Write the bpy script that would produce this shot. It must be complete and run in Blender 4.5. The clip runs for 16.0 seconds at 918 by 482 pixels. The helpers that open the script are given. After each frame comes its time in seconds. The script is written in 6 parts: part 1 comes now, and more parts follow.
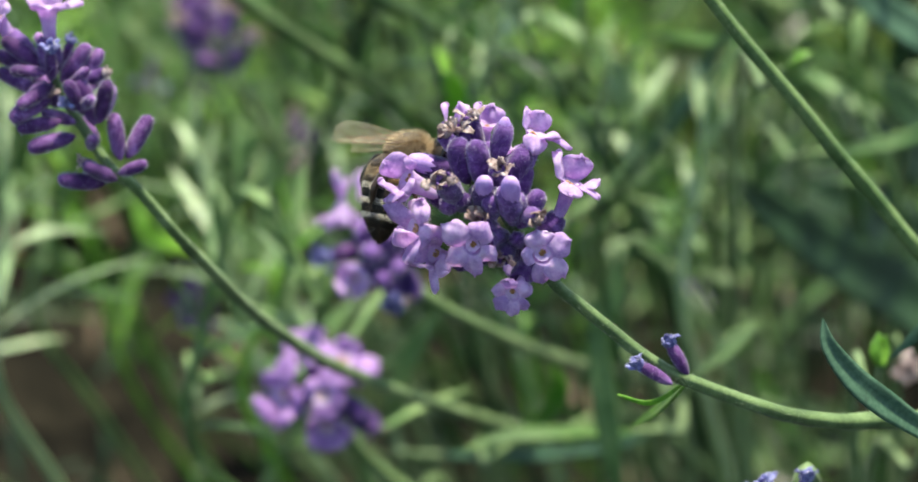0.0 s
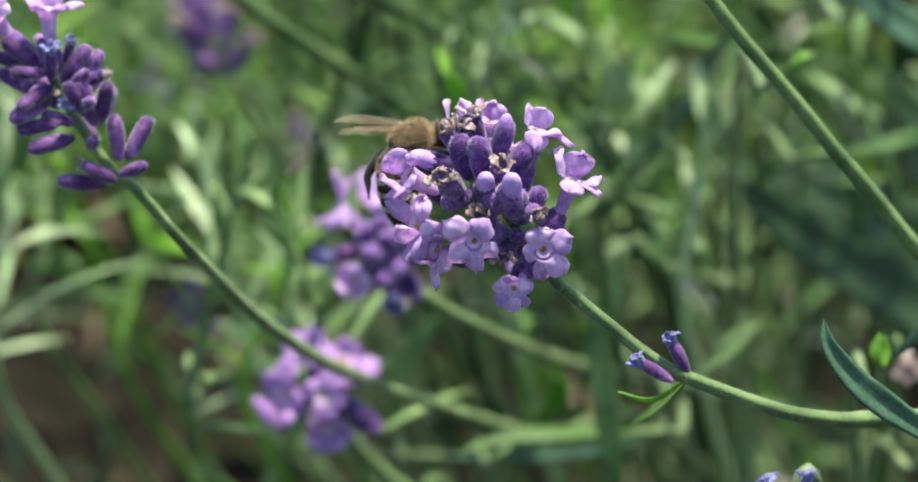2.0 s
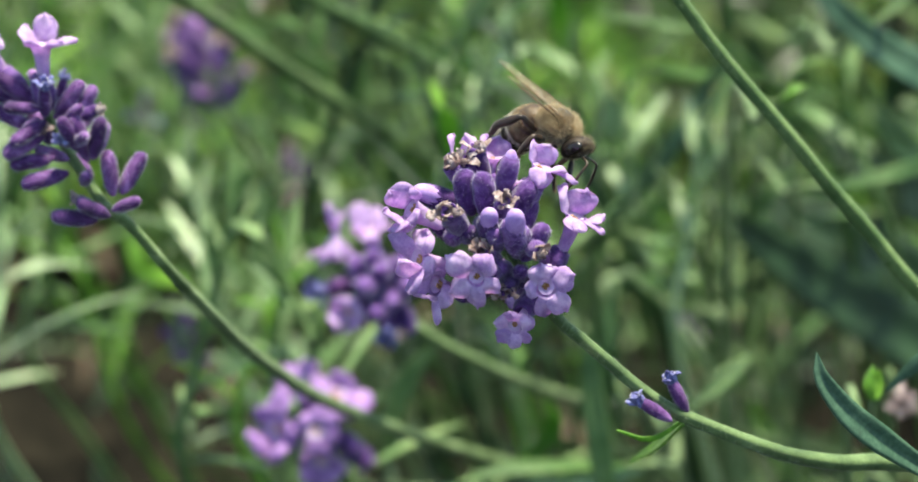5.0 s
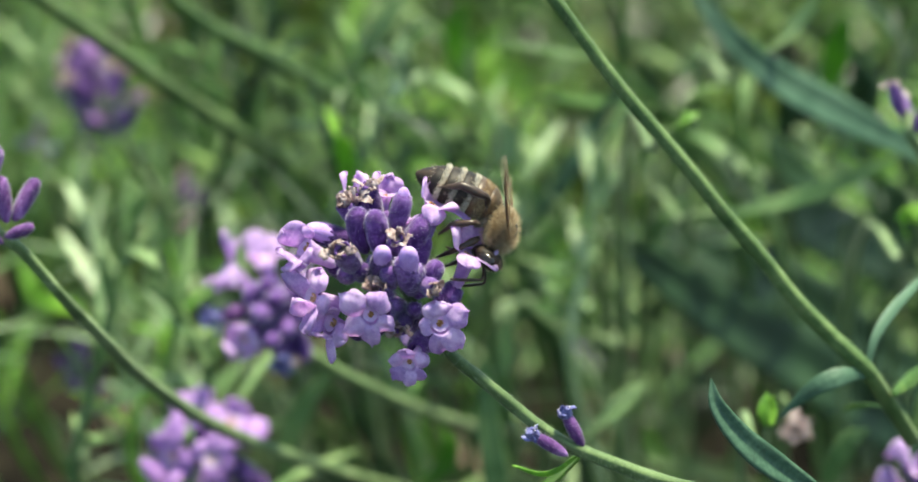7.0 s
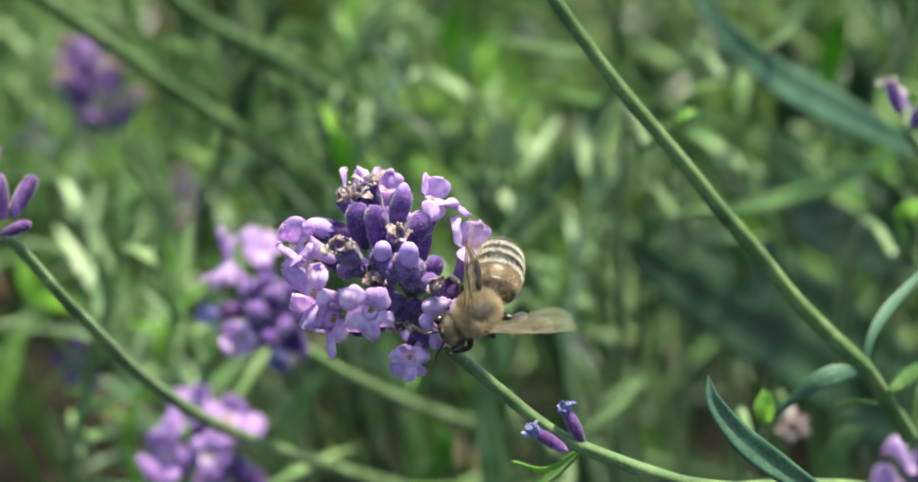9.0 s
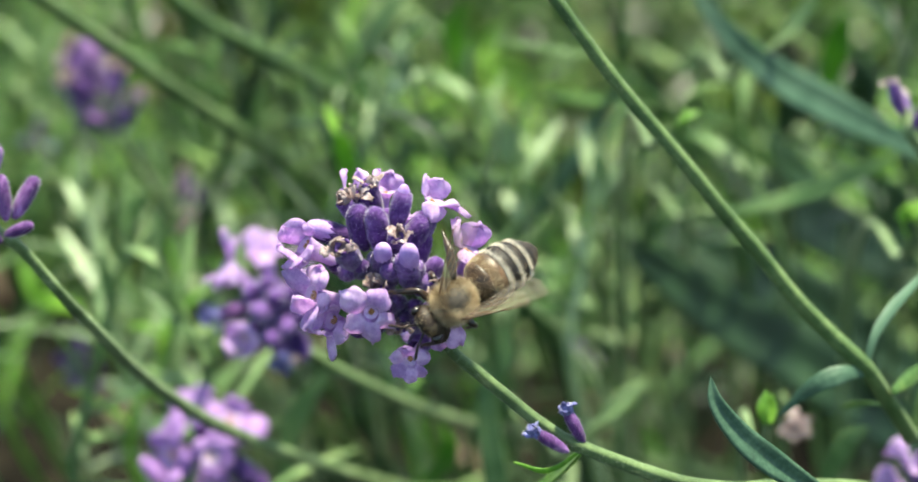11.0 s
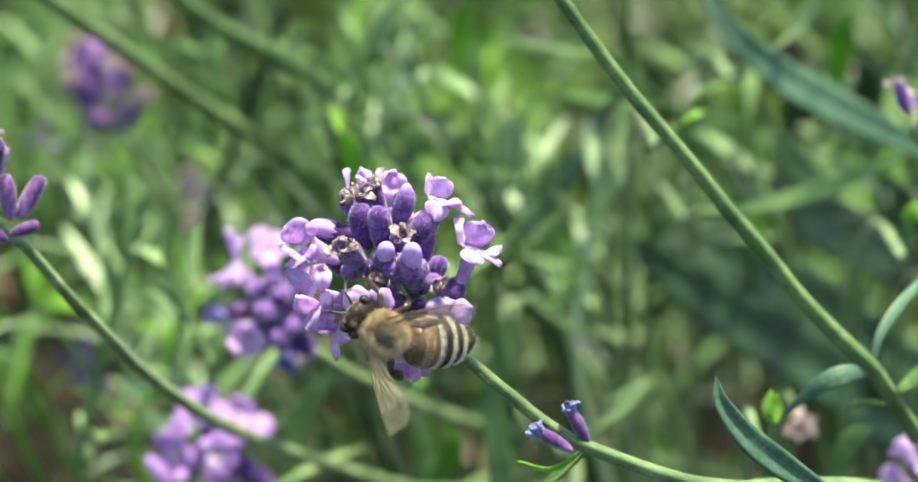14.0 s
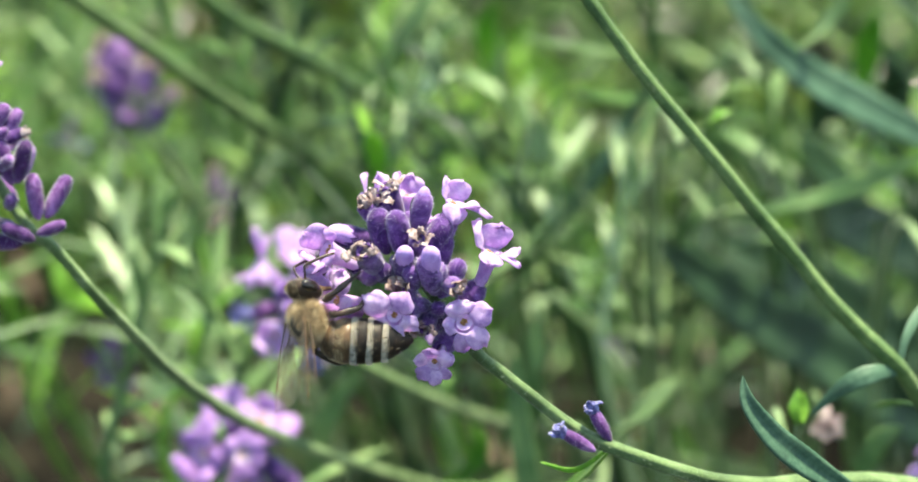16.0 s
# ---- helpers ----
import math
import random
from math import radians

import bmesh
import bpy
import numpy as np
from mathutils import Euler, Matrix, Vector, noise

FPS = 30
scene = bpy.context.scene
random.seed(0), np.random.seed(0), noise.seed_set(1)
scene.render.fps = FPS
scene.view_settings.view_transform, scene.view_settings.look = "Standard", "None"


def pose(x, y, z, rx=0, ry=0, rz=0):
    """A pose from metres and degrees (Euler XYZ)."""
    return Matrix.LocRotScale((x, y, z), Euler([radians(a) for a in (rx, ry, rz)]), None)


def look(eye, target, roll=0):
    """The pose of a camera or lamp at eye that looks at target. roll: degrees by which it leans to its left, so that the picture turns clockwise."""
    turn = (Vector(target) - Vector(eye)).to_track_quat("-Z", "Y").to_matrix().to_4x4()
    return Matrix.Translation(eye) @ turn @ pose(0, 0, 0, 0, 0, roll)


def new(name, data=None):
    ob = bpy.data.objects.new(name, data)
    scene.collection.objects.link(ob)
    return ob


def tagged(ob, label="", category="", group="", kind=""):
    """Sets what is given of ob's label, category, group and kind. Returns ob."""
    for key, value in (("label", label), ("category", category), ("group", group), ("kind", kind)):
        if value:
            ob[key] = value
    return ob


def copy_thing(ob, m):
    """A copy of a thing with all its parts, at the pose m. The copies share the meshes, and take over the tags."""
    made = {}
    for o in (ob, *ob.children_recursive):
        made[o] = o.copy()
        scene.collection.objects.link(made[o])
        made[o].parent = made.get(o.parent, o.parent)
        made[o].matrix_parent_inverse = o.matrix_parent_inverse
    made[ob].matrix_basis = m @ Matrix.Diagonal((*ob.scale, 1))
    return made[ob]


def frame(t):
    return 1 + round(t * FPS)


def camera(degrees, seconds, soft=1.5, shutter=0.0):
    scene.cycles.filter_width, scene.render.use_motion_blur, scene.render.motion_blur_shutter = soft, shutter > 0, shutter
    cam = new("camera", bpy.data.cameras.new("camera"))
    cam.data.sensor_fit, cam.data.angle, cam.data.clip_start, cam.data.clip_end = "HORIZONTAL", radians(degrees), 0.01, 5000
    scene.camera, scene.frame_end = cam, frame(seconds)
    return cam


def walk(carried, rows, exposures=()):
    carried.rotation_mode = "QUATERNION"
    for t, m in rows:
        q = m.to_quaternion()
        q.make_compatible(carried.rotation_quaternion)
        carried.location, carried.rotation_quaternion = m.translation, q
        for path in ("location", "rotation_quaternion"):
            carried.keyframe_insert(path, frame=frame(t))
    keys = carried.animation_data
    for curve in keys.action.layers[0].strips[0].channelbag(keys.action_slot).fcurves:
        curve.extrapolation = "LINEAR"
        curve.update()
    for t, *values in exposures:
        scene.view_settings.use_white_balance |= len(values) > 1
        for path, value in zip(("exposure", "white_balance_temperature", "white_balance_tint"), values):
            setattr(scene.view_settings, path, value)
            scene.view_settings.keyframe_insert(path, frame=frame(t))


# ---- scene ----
# The bush's face: x to the right, y up its slope, z out of it towards the viewer, in millimetres round the main flower head.
BUSH = pose(0, 0, 0.24, 62)
REACH = 247.0          # the viewer's distance from that plane
UNIT = 0.001

cam = camera(20, 16.0, soft=1.8, shutter=0.5)
cam.data.dof.use_dof = True
cam.data.dof.focus_distance = 0.2425
cam.data.dof.aperture_fstop = 26.0

# seconds, turn to the left, turn up (degrees) of a camera held on one spot
TURNS = [
    (0, 2.511, -1.301),
    (0.5, 2.524, -1.327),
    (1, 2.485, -1.269),
    (1.5, 2.524, -1.243),
    (2, 2.524, -1.282),
    (2.5, 2.530, -1.295),
    (3, 2.550, -1.243),
    (3.5, 2.479, -1.172),
    (4, 2.479, -1.076),
    (4.2, 2.473, -1.005),
    (6.3, 1.353, 0.000),
    (6.5, 1.057, 0.000),
    (6.7, 0.734, 0.039),
    (7, 0.077, 0.039),
    (7.5, 0.000, 0.000),
    (8, 0.000, -0.006),
    (8.5, 0.006, -0.026),
    (9, 0.013, -0.026),
    (9.2, 0.013, -0.026),
    (11.3, 0.077, 0.000),
    (11.5, 0.084, 0.000),
    (12, 0.097, 0.000),
    (12.5, 0.097, -0.006),
    (13, 0.097, -0.013),
    (13.5, 0.077, -0.013),
    (14, 0.180, -0.013),
    (14.5, 0.554, -0.026),
    (15, 0.657, -0.026),
    (15.5, 0.715, -0.026),
    (16, 0.760, -0.026),
]
# the clip's camera slowly opens up
LIGHTEN = [(0, 1.31, 7000, 1), (4, 1.37, 7000, 1), (7, 1.46, 7100, -2), (9, 1.5, 7100, -2), (12.5, 1.68, 7200, -2), (16, 1.88, 7300, -1)]
walk(cam, [(t, BUSH @ pose(0, 0, REACH * UNIT, up, left, 0)) for t, left, up in TURNS], LIGHTEN)

# ---- light ----
world = bpy.data.worlds.new("sky")
scene.world = world
world.use_nodes = True
sky = world.node_tree.nodes.new("ShaderNodeTexSky")
sky.sky_type, sky.sun_disc = "NISHITA", False
sky.sun_elevation, sky.sun_rotation = radians(74), radians(40)
world.node_tree.links.new(sky.outputs["Color"], world.node_tree.nodes["Background"].inputs["Color"])
world.node_tree.nodes["Background"].inputs["Strength"].default_value = 0.11
sun = new("sun", bpy.data.lights.new("sun", "SUN"))
sun.data.energy, sun.data.angle, sun.data.color = 4.2, radians(7), (1.0, 0.94, 0.82)
AZIMUTH, HEIGHT = radians(40), radians(74)   # turned from +y towards +x
sun.matrix_world = look((0, 0, 3), Vector((0, 0, 3)) - Vector((math.sin(AZIMUTH) * math.cos(HEIGHT), math.cos(AZIMUTH) * math.cos(HEIGHT), math.sin(HEIGHT))))


# ---- materials ----
def material(name, stops, scale=900.0, fine=6000.0, rough=0.55, bump=0.15, sheen=0.0, thin=0.0, glow_through=None, spec=0.5, distort=0.6, island=0.0, stretch=(1, 1, 1)):
    """A surface of two scales of grain between the colours of stops, a thin one lets light through."""
    m = bpy.data.materials.new(name)
    m.use_nodes = True
    n, l = m.node_tree.nodes, m.node_tree.links
    p = n["Principled BSDF"]
    co = n.new("ShaderNodeTexCoord")
    mp = n.new("ShaderNodeMapping")
    mp.inputs["Scale"].default_value = stretch
    info = n.new("ShaderNodeObjectInfo")
    l.new(co.outputs["Object"], mp.inputs["Vector"])
    add = n.new("ShaderNodeVectorMath")
    l.new(mp.outputs["Vector"], add.inputs[0])
    l.new(info.outputs["Random"], add.inputs[1])
    big, small = n.new("ShaderNodeTexNoise"), n.new("ShaderNodeTexNoise")
    big.inputs["Scale"].default_value, small.inputs["Scale"].default_value = scale, fine
    big.inputs["Distortion"].default_value = distort
    big.inputs["Detail"].default_value, small.inputs["Detail"].default_value = 3, 2
    l.new(add.outputs[0], big.inputs["Vector"]), l.new(add.outputs[0], small.inputs["Vector"])
    mix = n.new("ShaderNodeMath")
    mix.operation = "MULTIPLY_ADD"
    mix.inputs[1].default_value = 0.35
    l.new(small.outputs["Fac"], mix.inputs[0])
    sc = n.new("ShaderNodeMath")
    sc.operation = "MULTIPLY"
    sc.inputs[1].default_value = 0.65
    l.new(big.outputs["Fac"], sc.inputs[0]), l.new(sc.outputs[0], mix.inputs[2])
    src = mix.outputs[0]
    geo = n.new("ShaderNodeNewGeometry")
    rnd = n.new("ShaderNodeMath")
    rnd.operation = "MULTIPLY_ADD"
    rnd.inputs[1].default_value = island if island else 0.16
    l.new(geo.outputs["Random Per Island"] if island else info.outputs["Random"], rnd.inputs[0])
    off = n.new("ShaderNodeMath")
    off.operation = "SUBTRACT"
    off.inputs[1].default_value = (island if island else 0.16) / 2
    l.new(src, rnd.inputs[2]), l.new(rnd.outputs[0], off.inputs[0])
    ramp = n.new("ShaderNodeValToRGB")
    l.new(off.outputs[0], ramp.inputs["Fac"])
    e = ramp.color_ramp.elements
    stops = [(0.5 + (at - 0.5) * 0.6, c) for at, c in stops]
    e[0].position, e[0].color = stops[0][0], (*stops[0][1], 1)
    e[1].position, e[1].color = stops[-1][0], (*stops[-1][1], 1)
    for at, c in stops[1:-1]:
        e.new(at).color = (*c, 1)
    l.new(ramp.outputs["Color"], p.inputs["Base Color"])
    p.inputs["Roughness"].default_value = rough
    p.inputs["Specular IOR Level"].default_value = spec
    p.inputs["Sheen Weight"].default_value = sheen
    p.inputs["Sheen Roughness"].default_value = 0.4
    b = n.new("ShaderNodeBump")
    b.inputs["Strength"].default_value, b.inputs["Distance"].default_value = bump, 0.0002
    l.new(mix.outputs[0], b.inputs["Height"]), l.new(b.outputs["Normal"], p.inputs["Normal"])
    if thin:
        tr, mx = n.new("ShaderNodeBsdfTranslucent"), n.new("ShaderNodeMixShader")
        tint = n.new("ShaderNodeMix")
        tint.data_type, tint.blend_type = "RGBA", "MULTIPLY"
        tint.inputs["Factor"].default_value = 1.0
        l.new(ramp.outputs["Color"], tint.inputs["A"])
        tint.inputs["B"].default_value = (*(glow_through or (1, 1, 1)), 1)
        l.new(tint.outputs["Result"], tr.inputs["Color"])
        mx.inputs[0].default_value = thin
        l.new(p.outputs[0], mx.inputs[1]), l.new(tr.outputs[0], mx.inputs[2])
        l.new(mx.outputs[0], n["Material Output"].inputs["Surface"])
    return m


PETAL = material("lilac_petal", [(0.25, (0.510, 0.345, 0.665)), (0.5, (0.670, 0.505, 0.785)), (0.75, (0.810, 0.675, 0.890))], 700, 4000, 0.6, 0.5, 0.15, 0.56, (1.12, 1.0, 1.05), 0.25, 0.8, 0, (1, 1, 0.3))
# PETAL darkened and more saturated: the low head's partial shade put into colour
SHADEPETAL = material("shaded_lilac_petal", [(0.25, (0.34, 0.185, 0.50)), (0.5, (0.48, 0.29, 0.64)), (0.75, (0.62, 0.43, 0.76))], 700, 4000, 0.6, 0.5, 0.15, 0.5, (1.12, 1.0, 1.05), 0.25, 0.8, 0, (1, 1, 0.3))
BUDTIP = material("lilac_bud", [(0.3, (0.34, 0.19, 0.56)), (0.7, (0.54, 0.36, 0.74))], 700, 6000, 0.6, 0.3, 0.0, 0.2)
CALYX = material("violet_calyx", [(0.25, (0.030, 0.011, 0.072)), (0.5, (0.086, 0.034, 0.165)), (0.75, (0.205, 0.105, 0.33))], 700, 7000, 0.85, 1.0, 0.3, 0, None, 0.2)
PURPLE = material("purple_calyx", [(0.25, (0.034, 0.009, 0.062)), (0.5, (0.095, 0.029, 0.150)), (0.75, (0.30, 0.15, 0.39))], 420, 5000, 0.75, 1.0, 0.25, 0, None, 0.3)
BLUECALYX = material("blue_violet_calyx", [(0.25, (0.06, 0.055, 0.20)), (0.5, (0.14, 0.14, 0.38)), (0.75, (0.32, 0.33, 0.60))], 900, 9000, 0.8, 0.7, 0.6)
FUZZ = material("pale_plant_fuzz", [(0.2, (0.30, 0.24, 0.42)), (0.8, (0.60, 0.55, 0.70))], 900, 5000, 0.8, 0.0)
DRY = material("withered_petal", [(0.25, (0.30, 0.19, 0.17)), (0.5, (0.53, 0.42, 0.41)), (0.75, (0.73, 0.64, 0.66))], 900, 5000, 0.85, 0.3, 0.1, 0.45)
PALETHROAT = material("pale_throat", [(0.25, (0.55, 0.38, 0.66)), (0.75, (0.70, 0.55, 0.78))], 1500, 6000, 0.6, 0.2, 0.0, 0.3)
THROAT = material("brown_throat", [(0.3, (0.28, 0.11, 0.03)), (0.7, (0.62, 0.40, 0.20))], 2500, 9000, 0.7, 0.5)
STEM = material("green_stem", [(0.25, (0.056, 0.095, 0.033)), (0.5, (0.112, 0.174, 0.064)), (0.75, (0.211, 0.284, 0.136))], 260, 3500, 0.6, 0.35, 0.1, 0, None, 0.3, 0.6, 0, (1, 1, 1))
OLDSTEM = material("dark_green_stem", [(0.25, (0.027, 0.062, 0.015)), (0.5, (0.060, 0.112, 0.032)), (0.75, (0.124, 0.188, 0.064))], 260, 3500, 0.6, 0.4, 0.1, 0, None, 0.3)
STEMHAIR = material("pale_stem_hair", [(0.2, (0.26, 0.34, 0.20)), (0.8, (0.45, 0.52, 0.36))], 900, 5000, 0.8, 0.0)
LEAF = material("lavender_leaf", [(0.25, (0.030, 0.083, 0.017)), (0.5, (0.068, 0.155, 0.034)), (0.75, (0.155, 0.250, 0.066))], 160, 2500, 0.55, 0.4, 0.05, 0.3, (1.0, 1.3, 0.4), 0.35)
# leaf green darkened: shade inside the bush is put into this colour
LEAFDARK = material("shaded_dark_leaf", [(0.25, (0.006, 0.025, 0.007)), (0.5, (0.013, 0.044, 0.013)), (0.75, (0.028, 0.069, 0.026))], 120, 2000, 0.5, 0.3, 0.0, 0.15, (0.9, 1.3, 0.4))
LEAFBLUE = material("blue_green_leaf", [(0.25, (0.020, 0.056, 0.030)), (0.5, (0.040, 0.100, 0.056)), (0.75, (0.085, 0.165, 0.098))], 120, 2000, 0.55, 0.3, 0.05, 0.15, (0.9, 1.3, 0.6))
LEAFBRIGHT = material("fresh_leaf", [(0.25, (0.064, 0.185, 0.016)), (0.5, (0.133, 0.315, 0.028)), (0.75, (0.251, 0.457, 0.054))], 140, 2200, 0.5, 0.3, 0.1, 0.4, (1.1, 1.2, 0.4))
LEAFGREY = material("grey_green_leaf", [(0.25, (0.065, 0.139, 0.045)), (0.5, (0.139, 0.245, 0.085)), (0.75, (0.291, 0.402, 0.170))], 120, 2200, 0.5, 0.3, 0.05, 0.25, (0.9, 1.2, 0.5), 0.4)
# silvery leaf made paler, so that sunlight is put into the colour
SILVER = material("sunlit_silvery_leaf", [(0.25, (0.147, 0.250, 0.106)), (0.5, (0.289, 0.406, 0.208)), (0.75, (0.499, 0.600, 0.370))], 120, 2200, 0.4, 0.3, 0.1, 0.2, (0.9, 1.15, 0.6))
GRASS = material("grass_blade", [(0.2, (0.012, 0.036, 0.006)), (0.5, (0.048, 0.108, 0.014)), (0.8, (0.140, 0.209, 0.043))], 60, 900, 0.5, 0.2, 0.0, 0.35, (1.1, 1.2, 0.4), 0.4, 0.6, 0.5)
COVER = material("ground_cover_leaf", [(0.2, (0.005, 0.014, 0.002)), (0.45, (0.020, 0.050, 0.011)), (0.65, (0.065, 0.134, 0.028)), (0.85, (0.192, 0.266, 0.111))], 60, 900, 0.4, 0.2, 0.0, 0.25, (1.1, 1.2, 0.4), 0.5, 0.6, 0.75)
STRAW = material("dry_straw", [(0.25, (0.05, 0.032, 0.018)), (0.75, (0.15, 0.10, 0.06))], 200, 2500, 0.7, 0.3)
# dark soil taken down to near black: shade under the bush in its colour
SOIL = material("shade_dark_soil", [(0.25, (0.004, 0.004, 0.003)), (0.5, (0.009, 0.008, 0.006)), (0.75, (0.022, 0.019, 0.013))], 45, 600, 1.0, 0.9, spec=0.05)


# ---- making things ----
def link(name, data, parent=None, m=None, label=""):
    ob = new(name, data)
    if parent is not None:
        ob.parent = parent
    if m is not None:
        ob.matrix_basis = m
    if label:
        tagged(ob, label)
    return ob


def thing(name, at, label, category, group="", kind=""):
    """An Empty on the bush's face (millimetres) that parents a thing's parts."""
    ob = new(name)
    ob.empty_display_size = 0.005
    ob.matrix_basis = BUSH @ Matrix.Translation(Vector(at) * UNIT)
    return tagged(ob, label, category, group, kind)


def mesh(name, verts, faces, mat, smooth=True, scale=UNIT, thick=0.0):
    me = bpy.data.meshes.new(name)
    me.from_pydata([Vector(v) * scale for v in verts], [], faces)
    if thick:
        bm = bmesh.new()
        bm.from_mesh(me)
        bmesh.ops.recalc_face_normals(bm, faces=bm.faces)
        bm.normal_update()
        rim = [(e.verts[0], e.verts[1]) for e in bm.edges if e.is_boundary]
        front = bm.faces[:]
        under = {v: bm.verts.new(v.co - v.normal * thick * scale) for v in bm.verts[:]}
        for face in front:
            bm.faces.new([under[v] for v in reversed(face.verts)])
        for u, w in rim:
            bm.faces.new((u, w, under[w], under[u]))
        bmesh.ops.recalc_face_normals(bm, faces=bm.faces)
        bm.to_mesh(me), bm.free()
    me.materials.append(mat)
    if smooth:
        me.polygons.foreach_set("use_smooth", [True] * len(me.polygons))
    me.update()
    return me


def curve_points(points, steps):
    """A smooth line (Catmull-Rom) through points."""
    p = [Vector(q) for q in points]
    p = [2 * p[0] - p[1]] + p + [2 * p[-1] - p[-2]]
    out = []
    for i in range(1, len(p) - 2):
        for k in range(steps):
            t = k / steps
            a, b, c, d = p[i - 1], p[i], p[i + 1], p[i + 2]
            out.append(0.5 * (2 * b + (c - a) * t + (2 * a - 5 * b + 4 * c - d) * t * t + (3 * b - a - 3 * c + d) * t ** 3))
    return out + [p[-2].copy()]


def frames_along(line):
    """Tangent, side and normal at each point of a line, without twist."""
    tang = [(line[min(i + 1, len(line) - 1)] - line[max(i - 1, 0)]).normalized() for i in range(len(line))]
    n = tang[0].cross(Vector((0.3, 0.2, 1))).normalized()
    out = []
    for t in tang:
        n = (n - t * n.dot(t)).normalized()
        out.append((t, n, t.cross(n)))
    return out


def loft(rings, close=True):
    """Faces between rings of equal length, with caps."""
    n, faces = len(rings[0]), []
    for i in range(len(rings) - 1):
        for j in range(n if close else n - 1):
            k = (j + 1) % n
            faces.append((i * n + j, i * n + k, (i + 1) * n + k, (i + 1) * n + j))
    if close:
        faces += [tuple(range(n - 1, -1, -1)), tuple(range((len(rings) - 1) * n, len(rings) * n))]
    return [v for r in rings for v in r], faces


def tube(points, radii, steps=8, sides=12, ridge=0.0, ridges=4):
    """A tapered, ridged tube along a smooth line."""
    line = curve_points(points, steps)
    rings = []
    for i, (p, (t, a, b)) in enumerate(zip(line, frames_along(line))):
        s = i / (len(line) - 1) * (len(radii) - 1)
        k = min(int(s), len(radii) - 2)
        r = radii[k] + (radii[k + 1] - radii[k]) * (s - k)
        rings.append([p + (a * math.cos(f) + b * math.sin(f)) * r * (1 + ridge * math.cos(ridges * f)) for f in (2 * math.pi * j / sides for j in range(sides))])
    return loft(rings)


def hairs(places, length, width, rng, lean=0.5):
    """Tapered hairs on (point, normal) places: verts and faces."""
    verts, faces = [], []
    for p, nrm in places:
        d = (nrm + Vector((rng.uniform(-1, 1), rng.uniform(-1, 1), rng.uniform(-1, 1))) * lean).normalized()
        side = d.orthogonal().normalized() * width
        side.rotate(Matrix.Rotation(rng.uniform(0, 6.28), 3, d))
        h = length * rng.uniform(0.6, 1.2)
        i = len(verts)
        bend = Vector((rng.uniform(-1, 1), rng.uniform(-1, 1), rng.uniform(-1, 1))) * h * 0.2
        verts += [p - side, p + side, p + d * h * 0.55 + side * 0.6 + bend * 0.4, p + d * h * 0.55 - side * 0.6 + bend * 0.4, p + d * h + bend]
        faces += [(i, i + 1, i + 2, i + 3), (i + 3, i + 2, i + 4)]
    return verts, faces


def ground_below(p, dx=0.0, dy=0.0):
    """The point of the ground under a place of the bush's face, shifted by dx, dy metres; in millimetres of the face."""
    w = BUSH @ (Vector(p) * UNIT)
    return (BUSH.inverted() @ Vector((w.x + dx, w.y + dy, -0.004))) / UNIT


def leaf_mesh(points, width, mat, fold=0.25, steps=6, across=6, thick=0.25, tip=0.45, face=None, name="leaf"):
    """A narrow leaf along a smooth line: widest in the middle, folded along its rib, rolled at its edges."""
    line = curve_points(points, steps)
    rings = []
    n = len(line) - 1
    for i, (p, (t, a, b)) in enumerate(zip(line, frames_along(line))):
        if face is not None:
            a = t.cross(Vector(face)).normalized()
            b = a.cross(t)
        s = i / n
        w = width / 2 * (min(1, 0.40 + 1.6 * s) * (1 - max(0, (s - tip) / (1.0001 - tip)) ** 1.6) ** 0.9 + 0.02)
        wave = 0.05 * math.sin(9 * s + len(points))
        row = []
        for j in range(across + 1):
            v = 2 * j / across - 1
            row.append(p + a * w * v * (1 - 0.06 * v * v) + b * w * (fold * (abs(v) - 0.5) - 0.35 * fold * v ** 4 + wave * v))
        rings.append(row)
    v, f = loft(rings, False)
    return mesh(name, v, f, mat, thick=thick)


